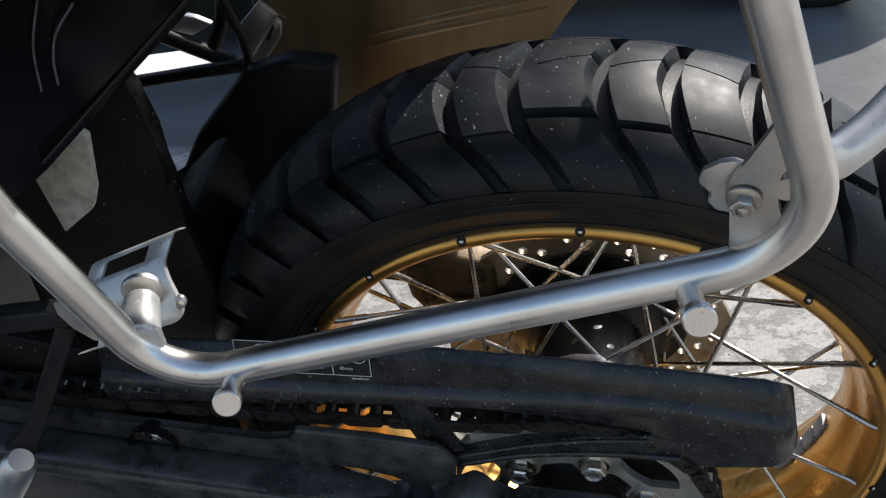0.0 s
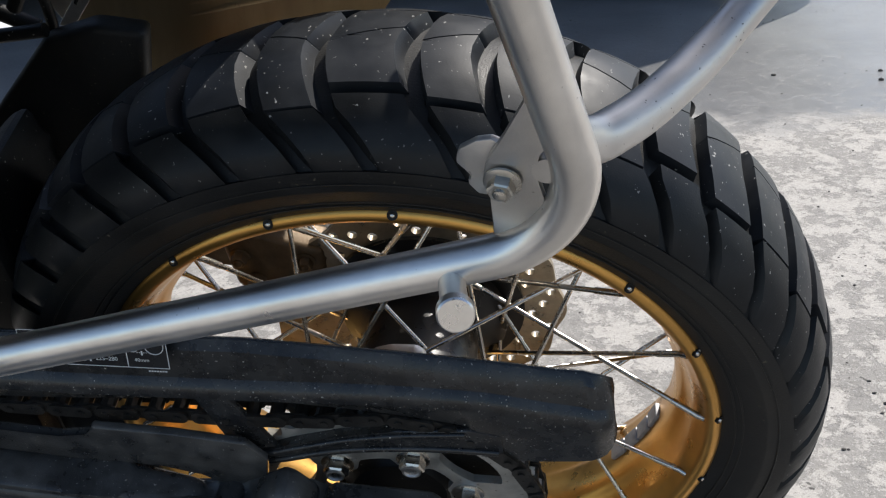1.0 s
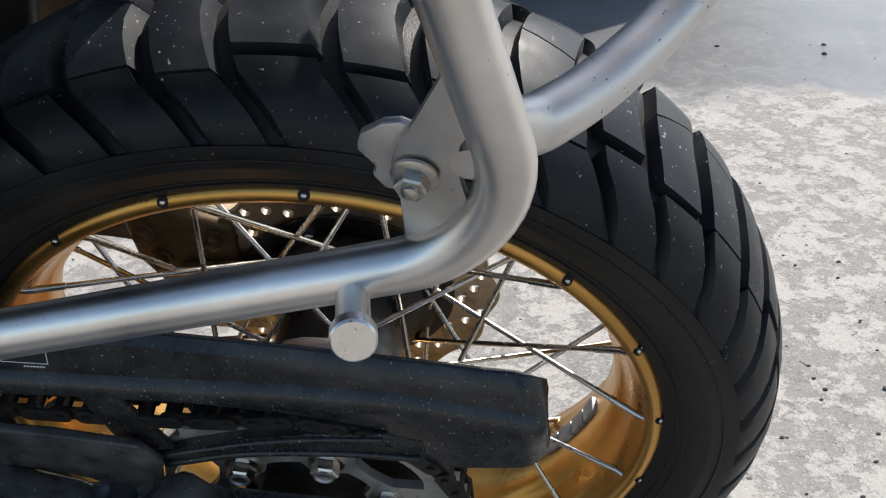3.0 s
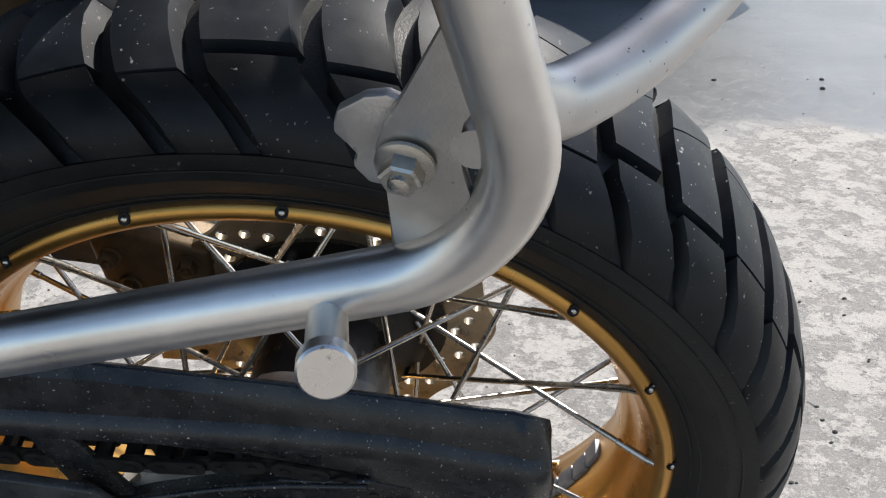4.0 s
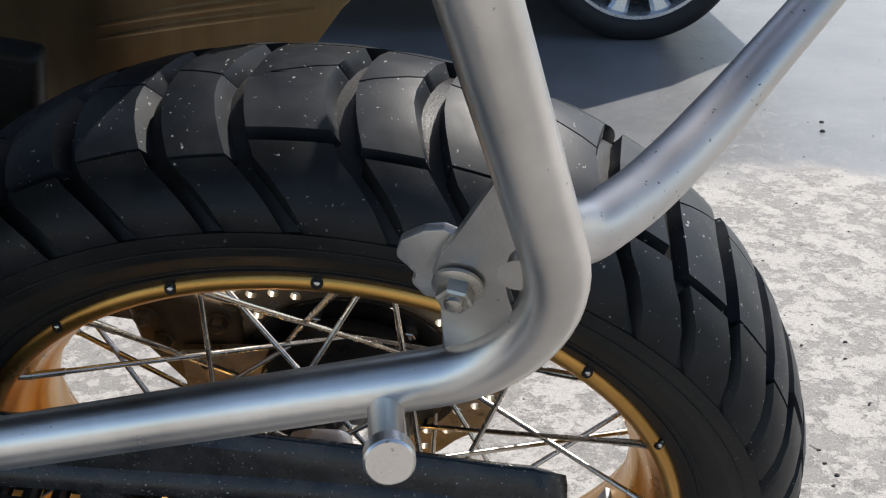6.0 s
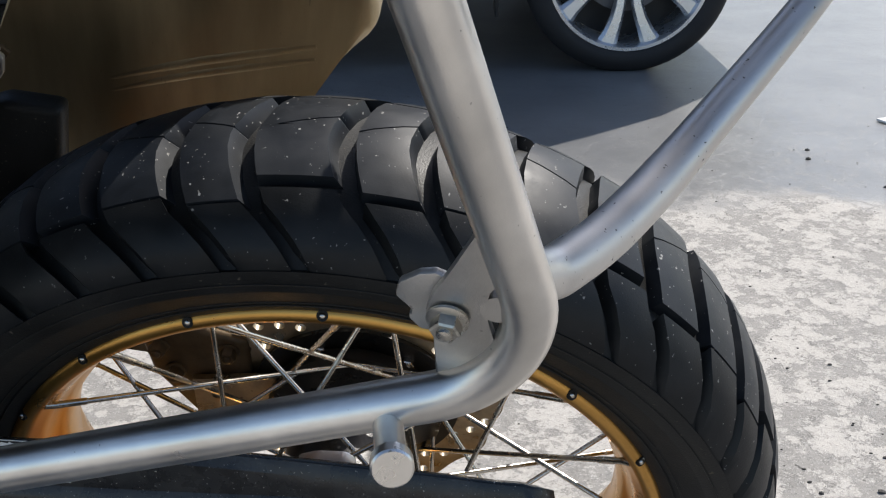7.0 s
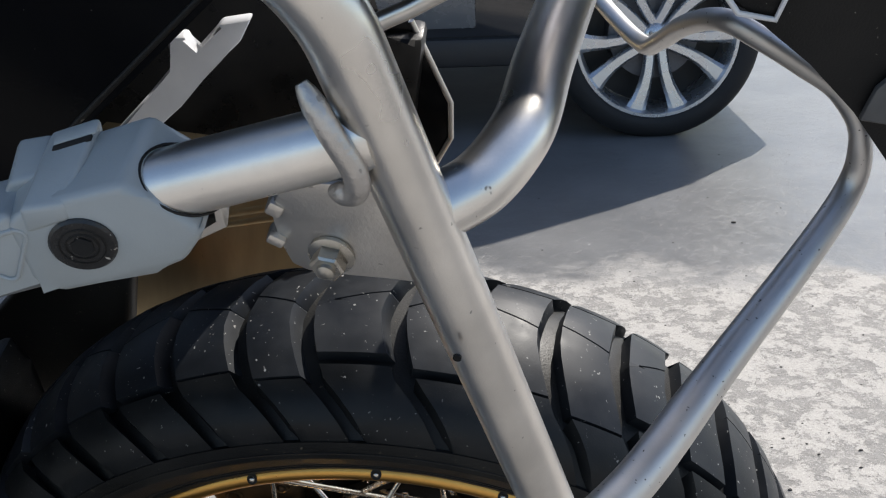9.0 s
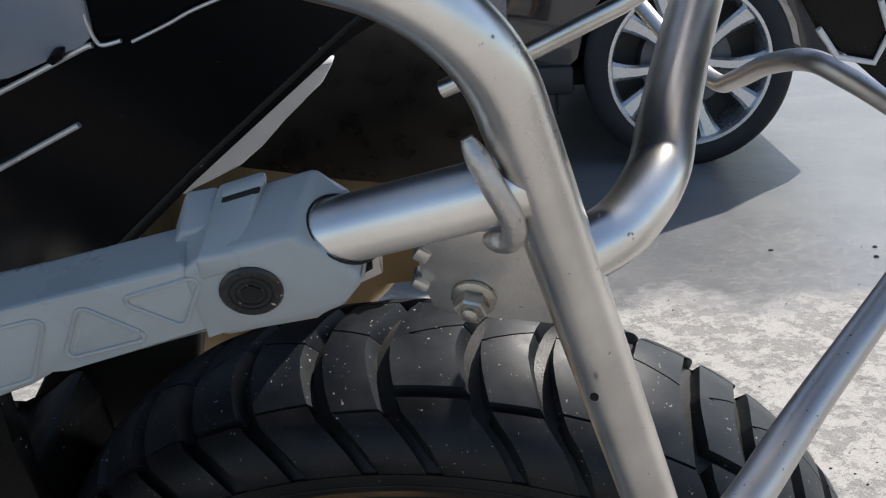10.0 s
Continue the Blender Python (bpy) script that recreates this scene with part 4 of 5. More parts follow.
nut = part("flange_bolt", hex_head(Vector((0.0284, -0.2369, 0.4294)) + NF * 0.0004, NF, 0.0046, 0.0040, flange=0.0063, flange_tall=0.0016), BOLT, tab, "zinc-plated flange bolt")
part("stud_end", bar(Vector((0.0284, -0.2369, 0.4294)), Vector((0.0284, -0.2369, 0.4294)) + NF * 0.0052, 0.0022, 20), STEEL, nut, "round threaded stud end")
part("folded_lug", plate3([(x, -0.2353, z) for x, z in ((0.0123, 0.4310), (0.0128, 0.4345), (0.0180, 0.4400), (0.0225, 0.4420), (0.0300, 0.4400), (0.0290, 0.4251), (0.0275, 0.4157), (0.0210, 0.4153), (0.0173, 0.4190), (0.0170, 0.4212), (0.0192, 0.4238), (0.0150, 0.4258), (0.0124, 0.4282))], 0.0030, 0.0055), PLATE, tab)
part("lug_nut", bar((0.0420, -0.2300, 0.4370), (0.0415, -0.2385, 0.4368), 0.0050, 24), PLATE, tab)

# front bracket: a curled plate with a long slot, carried on a short spigot from the loop
def add_front_bracket():
    edge = spline([(-0.2177, -0.176, 0.3143), (-0.2216, -0.179, 0.3147), (-0.2239, -0.185, 0.3085), (-0.2244, -0.192, 0.3036), (-0.2193, -0.200, 0.3008), (-0.2122, -0.208, 0.2965), (-0.2103, -0.212, 0.2931), (-0.2140, -0.213, 0.2871), (-0.2239, -0.214, 0.2821)], 3)
    along, inward = Vector((-0.052, 0.002, -0.035)), Vector((-0.10, 0.80, -0.55)).normalized() * 0.0045
    stations = (0.0, 0.26, 0.80, 1.0)
    bm = bmesh.new()
    rows = [[(bm.verts.new(q + along * x), bm.verts.new(q + along * x + inward)) for q in edge] for x in stations]
    m, slot = len(edge), range(4, 7)

    def quad(a, b, c, d):
        bm.faces.new((a, b, c, d))

    for i, (a, b) in enumerate(zip(rows, rows[1:])):
        for k in range(m - 1):
            if i == 1 and k in slot:
                for r in (a, b):
                    quad(r[k][0], r[k + 1][0], r[k + 1][1], r[k][1])
            else:
                quad(a[k][0], a[k + 1][0], b[k + 1][0], b[k][0])
                quad(a[k][1], b[k][1], b[k + 1][1], a[k + 1][1])
        for k in (0, m - 1) + ((slot[0], slot[-1] + 1) if i == 1 else ()):
            quad(a[k][0], b[k][0], b[k][1], a[k][1])
    for r in (rows[0], rows[-1]):
        for k in range(m - 1):
            quad(r[k][0], r[k + 1][0], r[k + 1][1], r[k][1])
    br = part("front_bracket", bm, BRACKET, frame_part, "curled silver bracket plate with a long slot", sharp=60)
    part("foot_plate", plate3([(-0.2790, -0.21, 0.2863), (-0.2800, -0.21, 0.2764), (-0.2748, -0.21, 0.2650), (-0.2653, -0.21, 0.2575), (-0.2541, -0.21, 0.2600), (-0.2367, -0.21, 0.2836), (-0.2587, -0.21, 0.3008)], 0.0026, 0.0), PLATE, br)
    a, b = Vector((-0.2180, -0.2430, 0.3040)), Vector((-0.2300, -0.2090, 0.3005))
    part("spigot", sweep([a, a.lerp(b, 0.2), a.lerp(b, 0.5), a.lerp(b, 0.84), a.lerp(b, 0.86)], [0.0112, 0.0100, 0.0092, 0.0086, 0.0074], 28), BRACKET, br, "short silver spigot")
    d = (b - a).normalized()
    u = d.orthogonal().normalized()
    v = d.cross(u)
    path = [a.lerp(b, 0.10) + (u * math.cos(x) + v * math.sin(x)) * (0.0100 + 0.0004 * math.sin(7 * x)) for x in (2 * math.pi * k / 32 for k in range(33))]
    part("weld_bead", sweep(path, 0.0019, 10), WELD, br)
    part("domed_washer", sweep([b + d * 0.004, b + d * 0.0022, b + d * 0.0014, b + d * 0.0012], [0.0100, 0.0100, 0.0096, 0.0080], 28), SILVER, br)
    part("weld_bead", sweep(spline([(-0.2130, -0.2080, 0.3010), (-0.2105, -0.2090, 0.2990), (-0.2120, -0.2105, 0.2950)], 5), [0.0010, 0.0018, 0.0023, 0.0026, 0.0027, 0.0027, 0.0026, 0.0025, 0.0022, 0.0018, 0.0010], 12), WELD, br)
    return br


add_front_bracket()


# painted casting that clamps the rod
def add_clamp():
    e1, e2, nn = Vector((0.9251, 0.1542, 0.3469)), Vector((-0.3417, -0.0602, 0.9379)), Vector((0.1655, -0.9862, -0.003))
    o = Vector((-0.0830, -0.2640, 0.5755))

    def at(u, v, w):
        return o + e1 * u + e2 * v + nn * w

    def hull(front, back, wf, wb, bevel, segments=3):
        bm = bmesh.new()
        f = [bm.verts.new(at(u, v, wf)) for u, v in front]
        b = [bm.verts.new(at(u, v, wb)) for u, v in back]
        bm.faces.new(f)
        bm.faces.new(b[::-1])
        for k in range(len(f)):
            j = (k + 1) % len(f)
            bm.faces.new((f[k], b[k], b[j], f[j]))
        bmesh.ops.bevel(bm, geom=bm.edges[:], offset=bevel, segments=segments, affect="EDGES", profile=0.5)
        return bm

    front = [(-0.0146, -0.0040), (-0.0119, -0.0065), (-0.0098, -0.0095), (0.0122, -0.0100), (0.0191, -0.0093), (0.0255, -0.0034), (0.0255, -0.0012), (0.0190, 0.0098), (0.0150, 0.0146), (-0.0063, 0.0150), (-0.0120, 0.0120)]
    back = [(-0.0146, -0.0040), (-0.0119, -0.0065), (-0.0098, -0.0095), (0.0122, -0.0100), (0.0200, -0.0093), (0.0290, -0.0040), (0.0287, 0.0000), (0.0259, 0.0085), (0.0215, 0.0176), (-0.0010, 0.0165), (-0.0130, 0.0120)]
    body = part("clamp_casting", hull(front, back, 0.0030, -0.0170, 0.0021, 4), GREYARM, frame_part, "blue-grey painted cast clamp arm", sharp=55)
    # raised saddle with a slot on the upper side, and the lower tier behind it
    part("cap", hull([(-0.0088, 0.0085), (0.0020, 0.0092), (0.0028, 0.0140), (-0.0072, 0.0154)], [(-0.0035, 0.0140), (0.0088, 0.0145), (0.0105, 0.0199), (-0.0016, 0.0192)], 0.0034, -0.0175, 0.0014), GREYARM, body)
    part("cap_tier", hull([(-0.0180, 0.0085), (-0.0035, 0.0100), (-0.0038, 0.0150), (-0.0120, 0.0148)], [(-0.0168, 0.0090), (-0.0022, 0.0105), (-0.0028, 0.0172), (-0.0103, 0.0180)], -0.0080, -0.0200, 0.0013), GREYARM, body)
    # solid black strip drawn for the shade inside the slot
    part("cap_slot", hull([(-0.0010, 0.0174), (0.0082, 0.0178), (0.0082, 0.0185), (-0.0010, 0.0181)], [(-0.0006, 0.0176), (0.0086, 0.0181), (0.0086, 0.0190), (-0.0006, 0.0186)], -0.0112, -0.0124, 0.0002, 1), RECESS_SHADE, body)
    part("slot_lip", hull([(-0.0006, 0.0180), (0.0094, 0.0184), (0.0094, 0.0190), (-0.0006, 0.0186)], [(-0.0002, 0.0186), (0.0100, 0.0190), (0.0100, 0.0198), (-0.0002, 0.0194)], -0.0126, -0.0150, 0.0003, 2), GREYARM, body)
    # bar towards the front
    bar_f = [(-0.0100, -0.0072), (-0.0100, 0.0146), (-0.0600, 0.0146), (-0.3000, 0.0130), (-0.3000, -0.0220), (-0.0800, -0.0125), (-0.0593, -0.0101), (-0.0531, -0.0081), (-0.0494, -0.0055)]
    bar_b = [(u, v - 0.0034 if v > 0 else v) for u, v in bar_f]
    part("bar", hull(bar_f, bar_b, 0.0027, -0.0165, 0.0020, 4), GREYARM, body)
    for tri in (((-0.0284, 0.0096), (-0.0072, 0.0106), (-0.0172, -0.0032)), ((-0.0368, 0.0106), (-0.0252, -0.0039), (-0.0479, -0.0038)), ((-0.0454, 0.0099), (-0.0575, -0.0073), (-0.0800, -0.0090), (-0.0800, 0.0104))):
        pts = [at(u, v, 0.0028) for u, v in tri]
        pts = pts + pts[:2]
        ring = rounded(pts, 0.0018, 4)[1:-1]
        part("raised_edge", sweep(ring + ring[:1], 0.00060, 8), GREYARM, body)
    # large black socket screw
    cu, cv = 0.0012, 0.0027
    sc = part("socket_screw", sweep([at(cu, cv, -0.002), at(cu, cv, 0.0034), at(cu, cv, 0.0040)], [0.0072, 0.0072, 0.0066], 36), GUARD, body, "large black socket screw")
    for r in (0.0034, 0.0048):
        ring = [at(cu + r * math.cos(x), cv + r * math.sin(x), 0.0040) for x in (2 * math.pi * k / 30 for k in range(31))]
        part("turned_ring", sweep(ring, 0.00025, 6), BLACK, sc)
    # slightly raised black hexagon, painted for the shade in the socket
    hexa = [at(cu + 0.0026 * math.cos(x), cv + 0.0026 * math.sin(x), 0.00405) for x in (2 * math.pi * k / 6 + 0.3 for k in range(6))]
    bm = bmesh.new()
    top = [bm.verts.new(p) for p in hexa]
    low = [bm.verts.new(p + nn * 0.00025) for p in hexa]
    bm.faces.new(low)
    for k in range(6):
        bm.faces.new((top[k], top[(k + 1) % 6], low[(k + 1) % 6], low[k]))
    part("hex_socket", bm, RECESS_SHADE, sc, smooth=False)
    # sleeve lip round the rod and the small latch under it
    d = (Vector((-0.0205, -0.2475, 0.6055)) - Vector((-0.0700, -0.2558, 0.5871))).normalized()
    c = Vector((-0.0655, -0.2550, 0.5888))
    side = d.orthogonal().normalized()
    p0, p1, p2 = at(0.0255, -0.0012, 0.0030), at(0.0150, 0.0146, 0.0030), at(0.0215, 0.0176, -0.0170)
    face = (p1 - p0).cross(p2 - p0).normalized()
    ring = []
    for k in range(37):
        x = 2 * math.pi * k / 36
        q = c + (side * math.cos(x) + d.cross(side) * math.sin(x)) * 0.0083
        ring.append(q + d * ((p0 - q).dot(face) / d.dot(face)))
    part("sleeve_lip", sweep(ring, 0.00035, 8), BLACK, body)
    part("latch", hull([(0.0180, -0.0105), (0.0290, -0.0080), (0.0300, 0.0010), (0.0285, 0.0010), (0.0275, -0.0060), (0.0180, -0.0085)], [(0.0180, -0.0105), (0.0290, -0.0080), (0.0300, 0.0010), (0.0285, 0.0010), (0.0275, -0.0060), (0.0180, -0.0085)], -0.0040, -0.0130, 0.0004, 1), PLATE, body)
    part("rod_pin", bar(at(0.0300, -0.0020, -0.0060), at(0.0300, 0.0000, -0.0060), 0.0028, 14), PLATE, body)
    return body


add_clamp()

add_chain()

# ---- muffler ----
def add_muffler():
    side = [(-0.0205, 0.2430), (-0.0470, 0.2130), (-0.0790, 0.1755), (-0.0840, 0.1560), (-0.1500, 0.0550), (-0.2300, 0.0200), (-0.3400, 0.0000), (-0.3650, -0.0200), (-0.3520, 0.0100), (-0.3260, 0.0810), (-0.2840, 0.1870), (-0.2780, 0.2600), (-0.2500, 0.3250), (-0.1300, 0.3250), (-0.0500, 0.3080), (-0.0240, 0.2700)]
    mf = part("muffler", prism(side, 0.13, (0, 0.265, 0), bevel=0.012, segments=4), MUFFLER, moto, "brown heat-tinted steel muffler", sharp=50)
    for z, r in ((0.010, 0.0080), (-0.001, 0.0070)):
        line = spline([(-0.215, 0.2000 + r * 0.985, 0.159 + z), (-0.150, 0.2000 + r * 0.88, 0.185 + z), (-0.064, 0.2000 + r * 0.95, 0.213 + z)], 8)
        part("pressed_crease", sweep(line, r, 20), MUFFLER, mf)
    # dark plate added for the muffler's shade, also blocks sun on the tread
    part("heat_shield", prism([(-0.300, 0.200), (-0.285, 0.250), (-0.250, 0.290), (-0.120, 0.285), (-0.085, 0.282), (-0.030, 0.310), (-0.030, 0.385), (-0.070, 0.378), (-0.074, 0.430), (-0.300, 0.430)], 0.03, (0, 0.185, 0), bevel=0.006), HUBBLK, mf)
    return mf


add_muffler()


# ---- tail, side panels and what hangs below them ----
def add_tail():
    # far front and rear ends are unseen, stretched to block sky and cast shade
    low = [(-1.32, 0.34), (-1.05, 0.10), (-0.45, 0.17), (-0.300, 0.318), (-0.190, 0.440), (-0.132, 0.515), (-0.080, 0.578), (-0.045, 0.615), (0.012, 0.650), (0.050, 0.685), (0.16, 0.712), (0.36, 0.740), (0.37, 0.79), (0.16, 0.785), (-0.15, 0.775), (-0.60, 0.78), (-0.95, 0.98), (-1.32, 0.92)]
    tail = part("tail_fairing", prism(low, 0.016, (0, -0.142, 0), bevel=0.005, segments=3), GLOSS, moto, "glossy black tail fairing with dusty streaks", sharp=50)
    # added mass inside the tail, keeps sky light off the tyre
    core = [(-1.32, 0.42), (-1.05, 0.20), (-0.45, 0.27), (-0.300, 0.400), (-0.190, 0.530), (-0.100, 0.640), (-0.060, 0.735), (0.000, 0.745), (0.000, 0.772), (-0.15, 0.770), (-0.60, 0.775), (-0.95, 0.97), (-1.32, 0.91)]
    part("seat_base", prism(core, 0.284, (0, 0.0085, 0), bevel=0.006), BLACK, tail, "black mass added under the seat to block sky")
    # unseen plate, added to keep the sun off the rear tube
    part("rear_rack", block((0.42, 0.28, 0.016), (0.17, 0.23, 0.772), 0.006), BLACK, tail, "flat black unseen plate added to shade the rear tube")
    part("tail_bracket", block((0.075, 0.020, 0.050), (0.068, -0.100, 0.658), 0.004), BLACK, tail)
    # pale lower edge strip and panel seams
    part("edge_bead", sweep([(-0.300, -0.1500, 0.3230), (-0.190, -0.1500, 0.4450), (-0.132, -0.1500, 0.5200), (-0.080, -0.1500, 0.5830), (-0.045, -0.1500, 0.6200), (0.010, -0.1500, 0.6530)], 0.0011, 10), BLACK, tail)
    part("side_panel", prism([(-0.2600, 0.5250), (-0.1897, 0.5497), (-0.1634, 0.5654), (-0.1603, 0.5690), (-0.1620, 0.5860), (-0.1640, 0.6400), (-0.2600, 0.5950)], 0.004, (0, -0.1505, 0), bevel=0.0015), PANEL, tail, "pale blue-grey glossy side panel")
    for line, r in (([(-0.2300, 0.5210), (-0.1946, 0.5436), (-0.1654, 0.5635), (-0.1605, 0.5662)], 0.0010), ([(-0.1640, 0.6300), (-0.1622, 0.5812), (-0.1610, 0.5727), (-0.1591, 0.5676), (-0.1568, 0.5667), (-0.1511, 0.5691)], 0.0007), ([(-0.1475, 0.5692), (-0.1352, 0.5773), (-0.1269, 0.5833), (-0.1100, 0.5930)], 0.0006)):
        part("panel_seam", sweep(spline([(x, -0.1518, z) for x, z in line], 4), r, 8), ALLOY, tail, "thin bright seam")
    part("panel_catch", prism([(-0.1760, 0.5590), (-0.1725, 0.5640), (-0.1690, 0.5650), (-0.1700, 0.5610), (-0.1735, 0.5580)], 0.003, (0, -0.1530, 0), bevel=0.0008), GLOSS, tail)
    part("trim_line", sweep([(-0.2400, -0.1508, 0.4820), (-0.1694, -0.1508, 0.5341)], 0.0011, 8), ALLOY, tail)
    # grab bar under the rear of the tail
    part("grab_bar", sweep([(-0.05, -0.130, 0.5530), (-0.0255, -0.130, 0.5693), (0.0035, -0.130, 0.5920), (0.03, -0.12, 0.612)], 0.0032, 14), SILVER, tail, "thin silver bar")
    # subframe casting seen below the panel
    # pale colour gives the strut the sunlight it does not receive
    part("subframe_strut", prism([(-0.2050, 0.3560), (-0.1990, 0.3560), (-0.1880, 0.3690), (-0.1664, 0.3817), (-0.1531, 0.3984), (-0.1400, 0.4180), (-0.1300, 0.4312), (-0.1204, 0.4430), (-0.1146, 0.4573), (-0.1310, 0.4520), (-0.1437, 0.4290), (-0.1490, 0.4420), (-0.1590, 0.4400), (-0.1560, 0.4190), (-0.1738, 0.3970)], 0.010, (0, 0.045, 0), bevel=0.002), PALE, moto, "cast aluminium subframe strut, paled in place of sunlight")
    part("hanger", plate3b([(-0.0405, 0.389), (-0.0078, 0.3317), (-0.0042, 0.3036), (-0.0136, 0.2767), (-0.0686, 0.3434), (-0.092, 0.3902)], 0.185, 0.008), GLOSS, moto, "black muffler hanger plate")
    part("hanger_edge", sweep([(-0.0405, 0.180, 0.391), (-0.0078, 0.180, 0.3325), (-0.0042, 0.180, 0.3036), (-0.0136, 0.180, 0.2760)], 0.0021, 10), PLATE, moto)
    # number plate carrier at the rear
    pl = part("plate_carrier", prism([(0.055, 0.600), (0.0754, 0.5765), (0.0962, 0.5705), (0.1129, 0.5605), (0.1320, 0.5420), (0.1629, 0.5121), (0.20, 0.478), (0.26, 0.46), (0.26, 0.70), (0.07, 0.70)], 0.012, (0, -0.104, 0), bevel=0.003), BLACK, moto, "black plastic number plate carrier")
    part("facet", prism([(0.1335, 0.5410), (0.1345, 0.5540), (0.1400, 0.5640), (0.200, 0.600), (0.200, 0.520), (0.150, 0.5420)], 0.003, (0, -0.1125, 0), bevel=0.0008), FACET_GREY, pl, "dark grey facet")
    part("carrier_lip", sweep([(0.0720, -0.1110, 0.5830), (0.0811, -0.1115, 0.5740), (0.0938, -0.1115, 0.5735), (0.0950, -0.1115, 0.5850), (0.0880, -0.1115, 0.5960)], 0.0011, 10), PALE, pl, "bright lip of the plate carrier")
    return tail


def plate3b(outline, y, thick):
    return prism(outline, thick, (0, y, 0), bevel=0.002)


add_tail()


# ---- what shows ahead of the rear wheel ----
def add_front_parts():
    mud = part("inner_fender", prism([(-0.357, 0.239), (-0.308, 0.294), (-0.302, 0.280), (-0.3035, 0.248), (-0.292, 0.2045), (-0.289, 0.150), (-0.272, 0.065), (-0.300, 0.020), (-0.432, 0.0), (-0.432, 0.200)], 0.014, (0, -0.03, 0), bevel=0.005, segments=3), BLACK, moto, "dusty black inner fender ahead of the wheel")
    # deep block added behind the fender to stop light reaching the tyre
    part("battery_tray", prism([(-0.440, 0.100), (-0.345, 0.100), (-0.310, 0.150), (-0.296, 0.160), (-0.288, 0.130), (-0.276, 0.065), (-0.300, 0.020), (-0.440, 0.0)], 0.10, (0, 0.025, 0), bevel=0.008), BLACK, mud, "black block added behind the fender to stop light")
    # hidden block added under the tail to darken the front of the tread
    part("airbox", prism([(-0.46, 0.300), (-0.300, 0.325), (-0.200, 0.445), (-0.120, 0.530), (-0.120, 0.580), (-0.46, 0.580)], 0.13, (0, 0.030, 0), bevel=0.010), BLACK, moto, "black hidden block added to keep light off the tread")
    # unseen mass in the engine's place, added to cut light from ahead
    part("engine_block", prism([(-0.52, -0.12), (-0.54, 0.30), (-0.62, 0.42), (-1.00, 0.46), (-1.08, 0.20), (-1.00, -0.12)], 0.34, (0, 0.02, 0), bevel=0.03, segments=3), BLACK, moto, "black unseen block added ahead to cut off sky")
    part("dusty_flap", prism([(-0.308, 0.305), (-0.302, 0.300), (-0.307, 0.260), (-0.313, 0.243), (-0.337, 0.219), (-0.345, 0.268), (-0.328, 0.290)], 0.006, (0, -0.10, 0), bevel=0.001), FLAP, moto, "dust-covered grey rubber flap")
    part("shock_shield", prism([(-0.212, 0.215), (-0.250, 0.215), (-0.288, 0.196), (-0.337, 0.126), (-0.360, 0.076), (-0.372, -0.050), (-0.315, -0.060), (-0.262, 0.020), (-0.222, 0.120)], 0.02, (0, 0.105, 0), bevel=0.006, segments=3), SIDEWALL, moto, "black shield beside the exhaust")
    part("heel_bracket", prism([(-0.3614, 0.2004), (-0.3529, 0.2108), (-0.3387, 0.2092), (-0.3256, 0.2042), (-0.3438, 0.1916), (-0.3589, 0.1942)], 0.006, (0, 0.150, 0), bevel=0.0015), ALLOY, moto, "silver folded heel bracket")
    folded = part("heel_bracket", prism([(-0.2711, 0.2173), (-0.2672, 0.2136), (-0.2690, 0.2008), (-0.2857, 0.1738), (-0.2962, 0.1759)], 0.005, (0, 0.146, 0), bevel=0.0012), ALLOY, moto, "silver folded heel bracket")
    part("bracket_face", prism([(-0.2855, 0.2267), (-0.2715, 0.2150), (-0.2960, 0.1760), (-0.3096, 0.1968)], 0.004, (0, 0.153, 0), bevel=0.001), PLATE, folded, "shaded silver plate face")
    # black sliver laid on the plate for the shade in its slot
    part("slot", prism([(-0.2742, 0.2125), (-0.2728, 0.2104), (-0.2789, 0.1961), (-0.2809, 0.1981)], 0.002, (0, 0.1435, 0), bevel=0.0005), RECESS_SHADE, folded)
    part("bracket_web", prism([(-0.301, 0.207), (-0.287, 0.226), (-0.266, 0.212), (-0.290, 0.180)], 0.004, (0, 0.155, 0), bevel=0.001), CALIPER, moto)
    part("linkage_bar", bar((-0.372, 0.135, 0.2015), (-0.3072, 0.135, 0.1782), 0.0065, 16), BLACK, moto)
    part("hose", sweep(spline([(-0.304, 0.12, 0.2552), (-0.2963, 0.12, 0.2295), (-0.2907, 0.12, 0.2133), (-0.2890, 0.12, 0.1864), (-0.2925, 0.12, 0.1558), (-0.300, 0.12, 0.120)], 8), 0.0040, 14), BLACK, moto, "black rubber hose")
    part("hose", sweep(spline([(-0.302, 0.125, 0.262), (-0.305, 0.125, 0.2343), (-0.3107, 0.125, 0.2154), (-0.3173, 0.125, 0.2005)], 8), 0.0055, 14), BLACK, moto, "black rubber hose")
    part("cable", sweep(rounded([(-0.40, -0.10, 0.30), (-0.345, -0.11, 0.36), (-0.345, -0.112, 0.325), (-0.352, -0.11, 0.29)], 0.02, 8), 0.0016, 10), GLOSS, moto)
    # frame side plate with its opening, low at the front
    part("frame_rail", prism([(-0.400, 0.180), (-0.366, 0.193), (-0.326, 0.207), (-0.304, 0.208), (-0.307, 0.197), (-0.330, 0.193), (-0.372, 0.176), (-0.420, 0.155)], 0.012, (0, -0.15, 0), bevel=0.002), SIDEWALL, moto, "black frame rail")
    part("frame_strut", prism([(-0.330, 0.190), (-0.318, 0.190), (-0.322, 0.180), (-0.368, 0.079), (-0.400, 0.010), (-0.425, 0.020), (-0.380, 0.076)], 0.008, (0, -0.151, 0), bevel=0.002), SIDEWALL, moto)
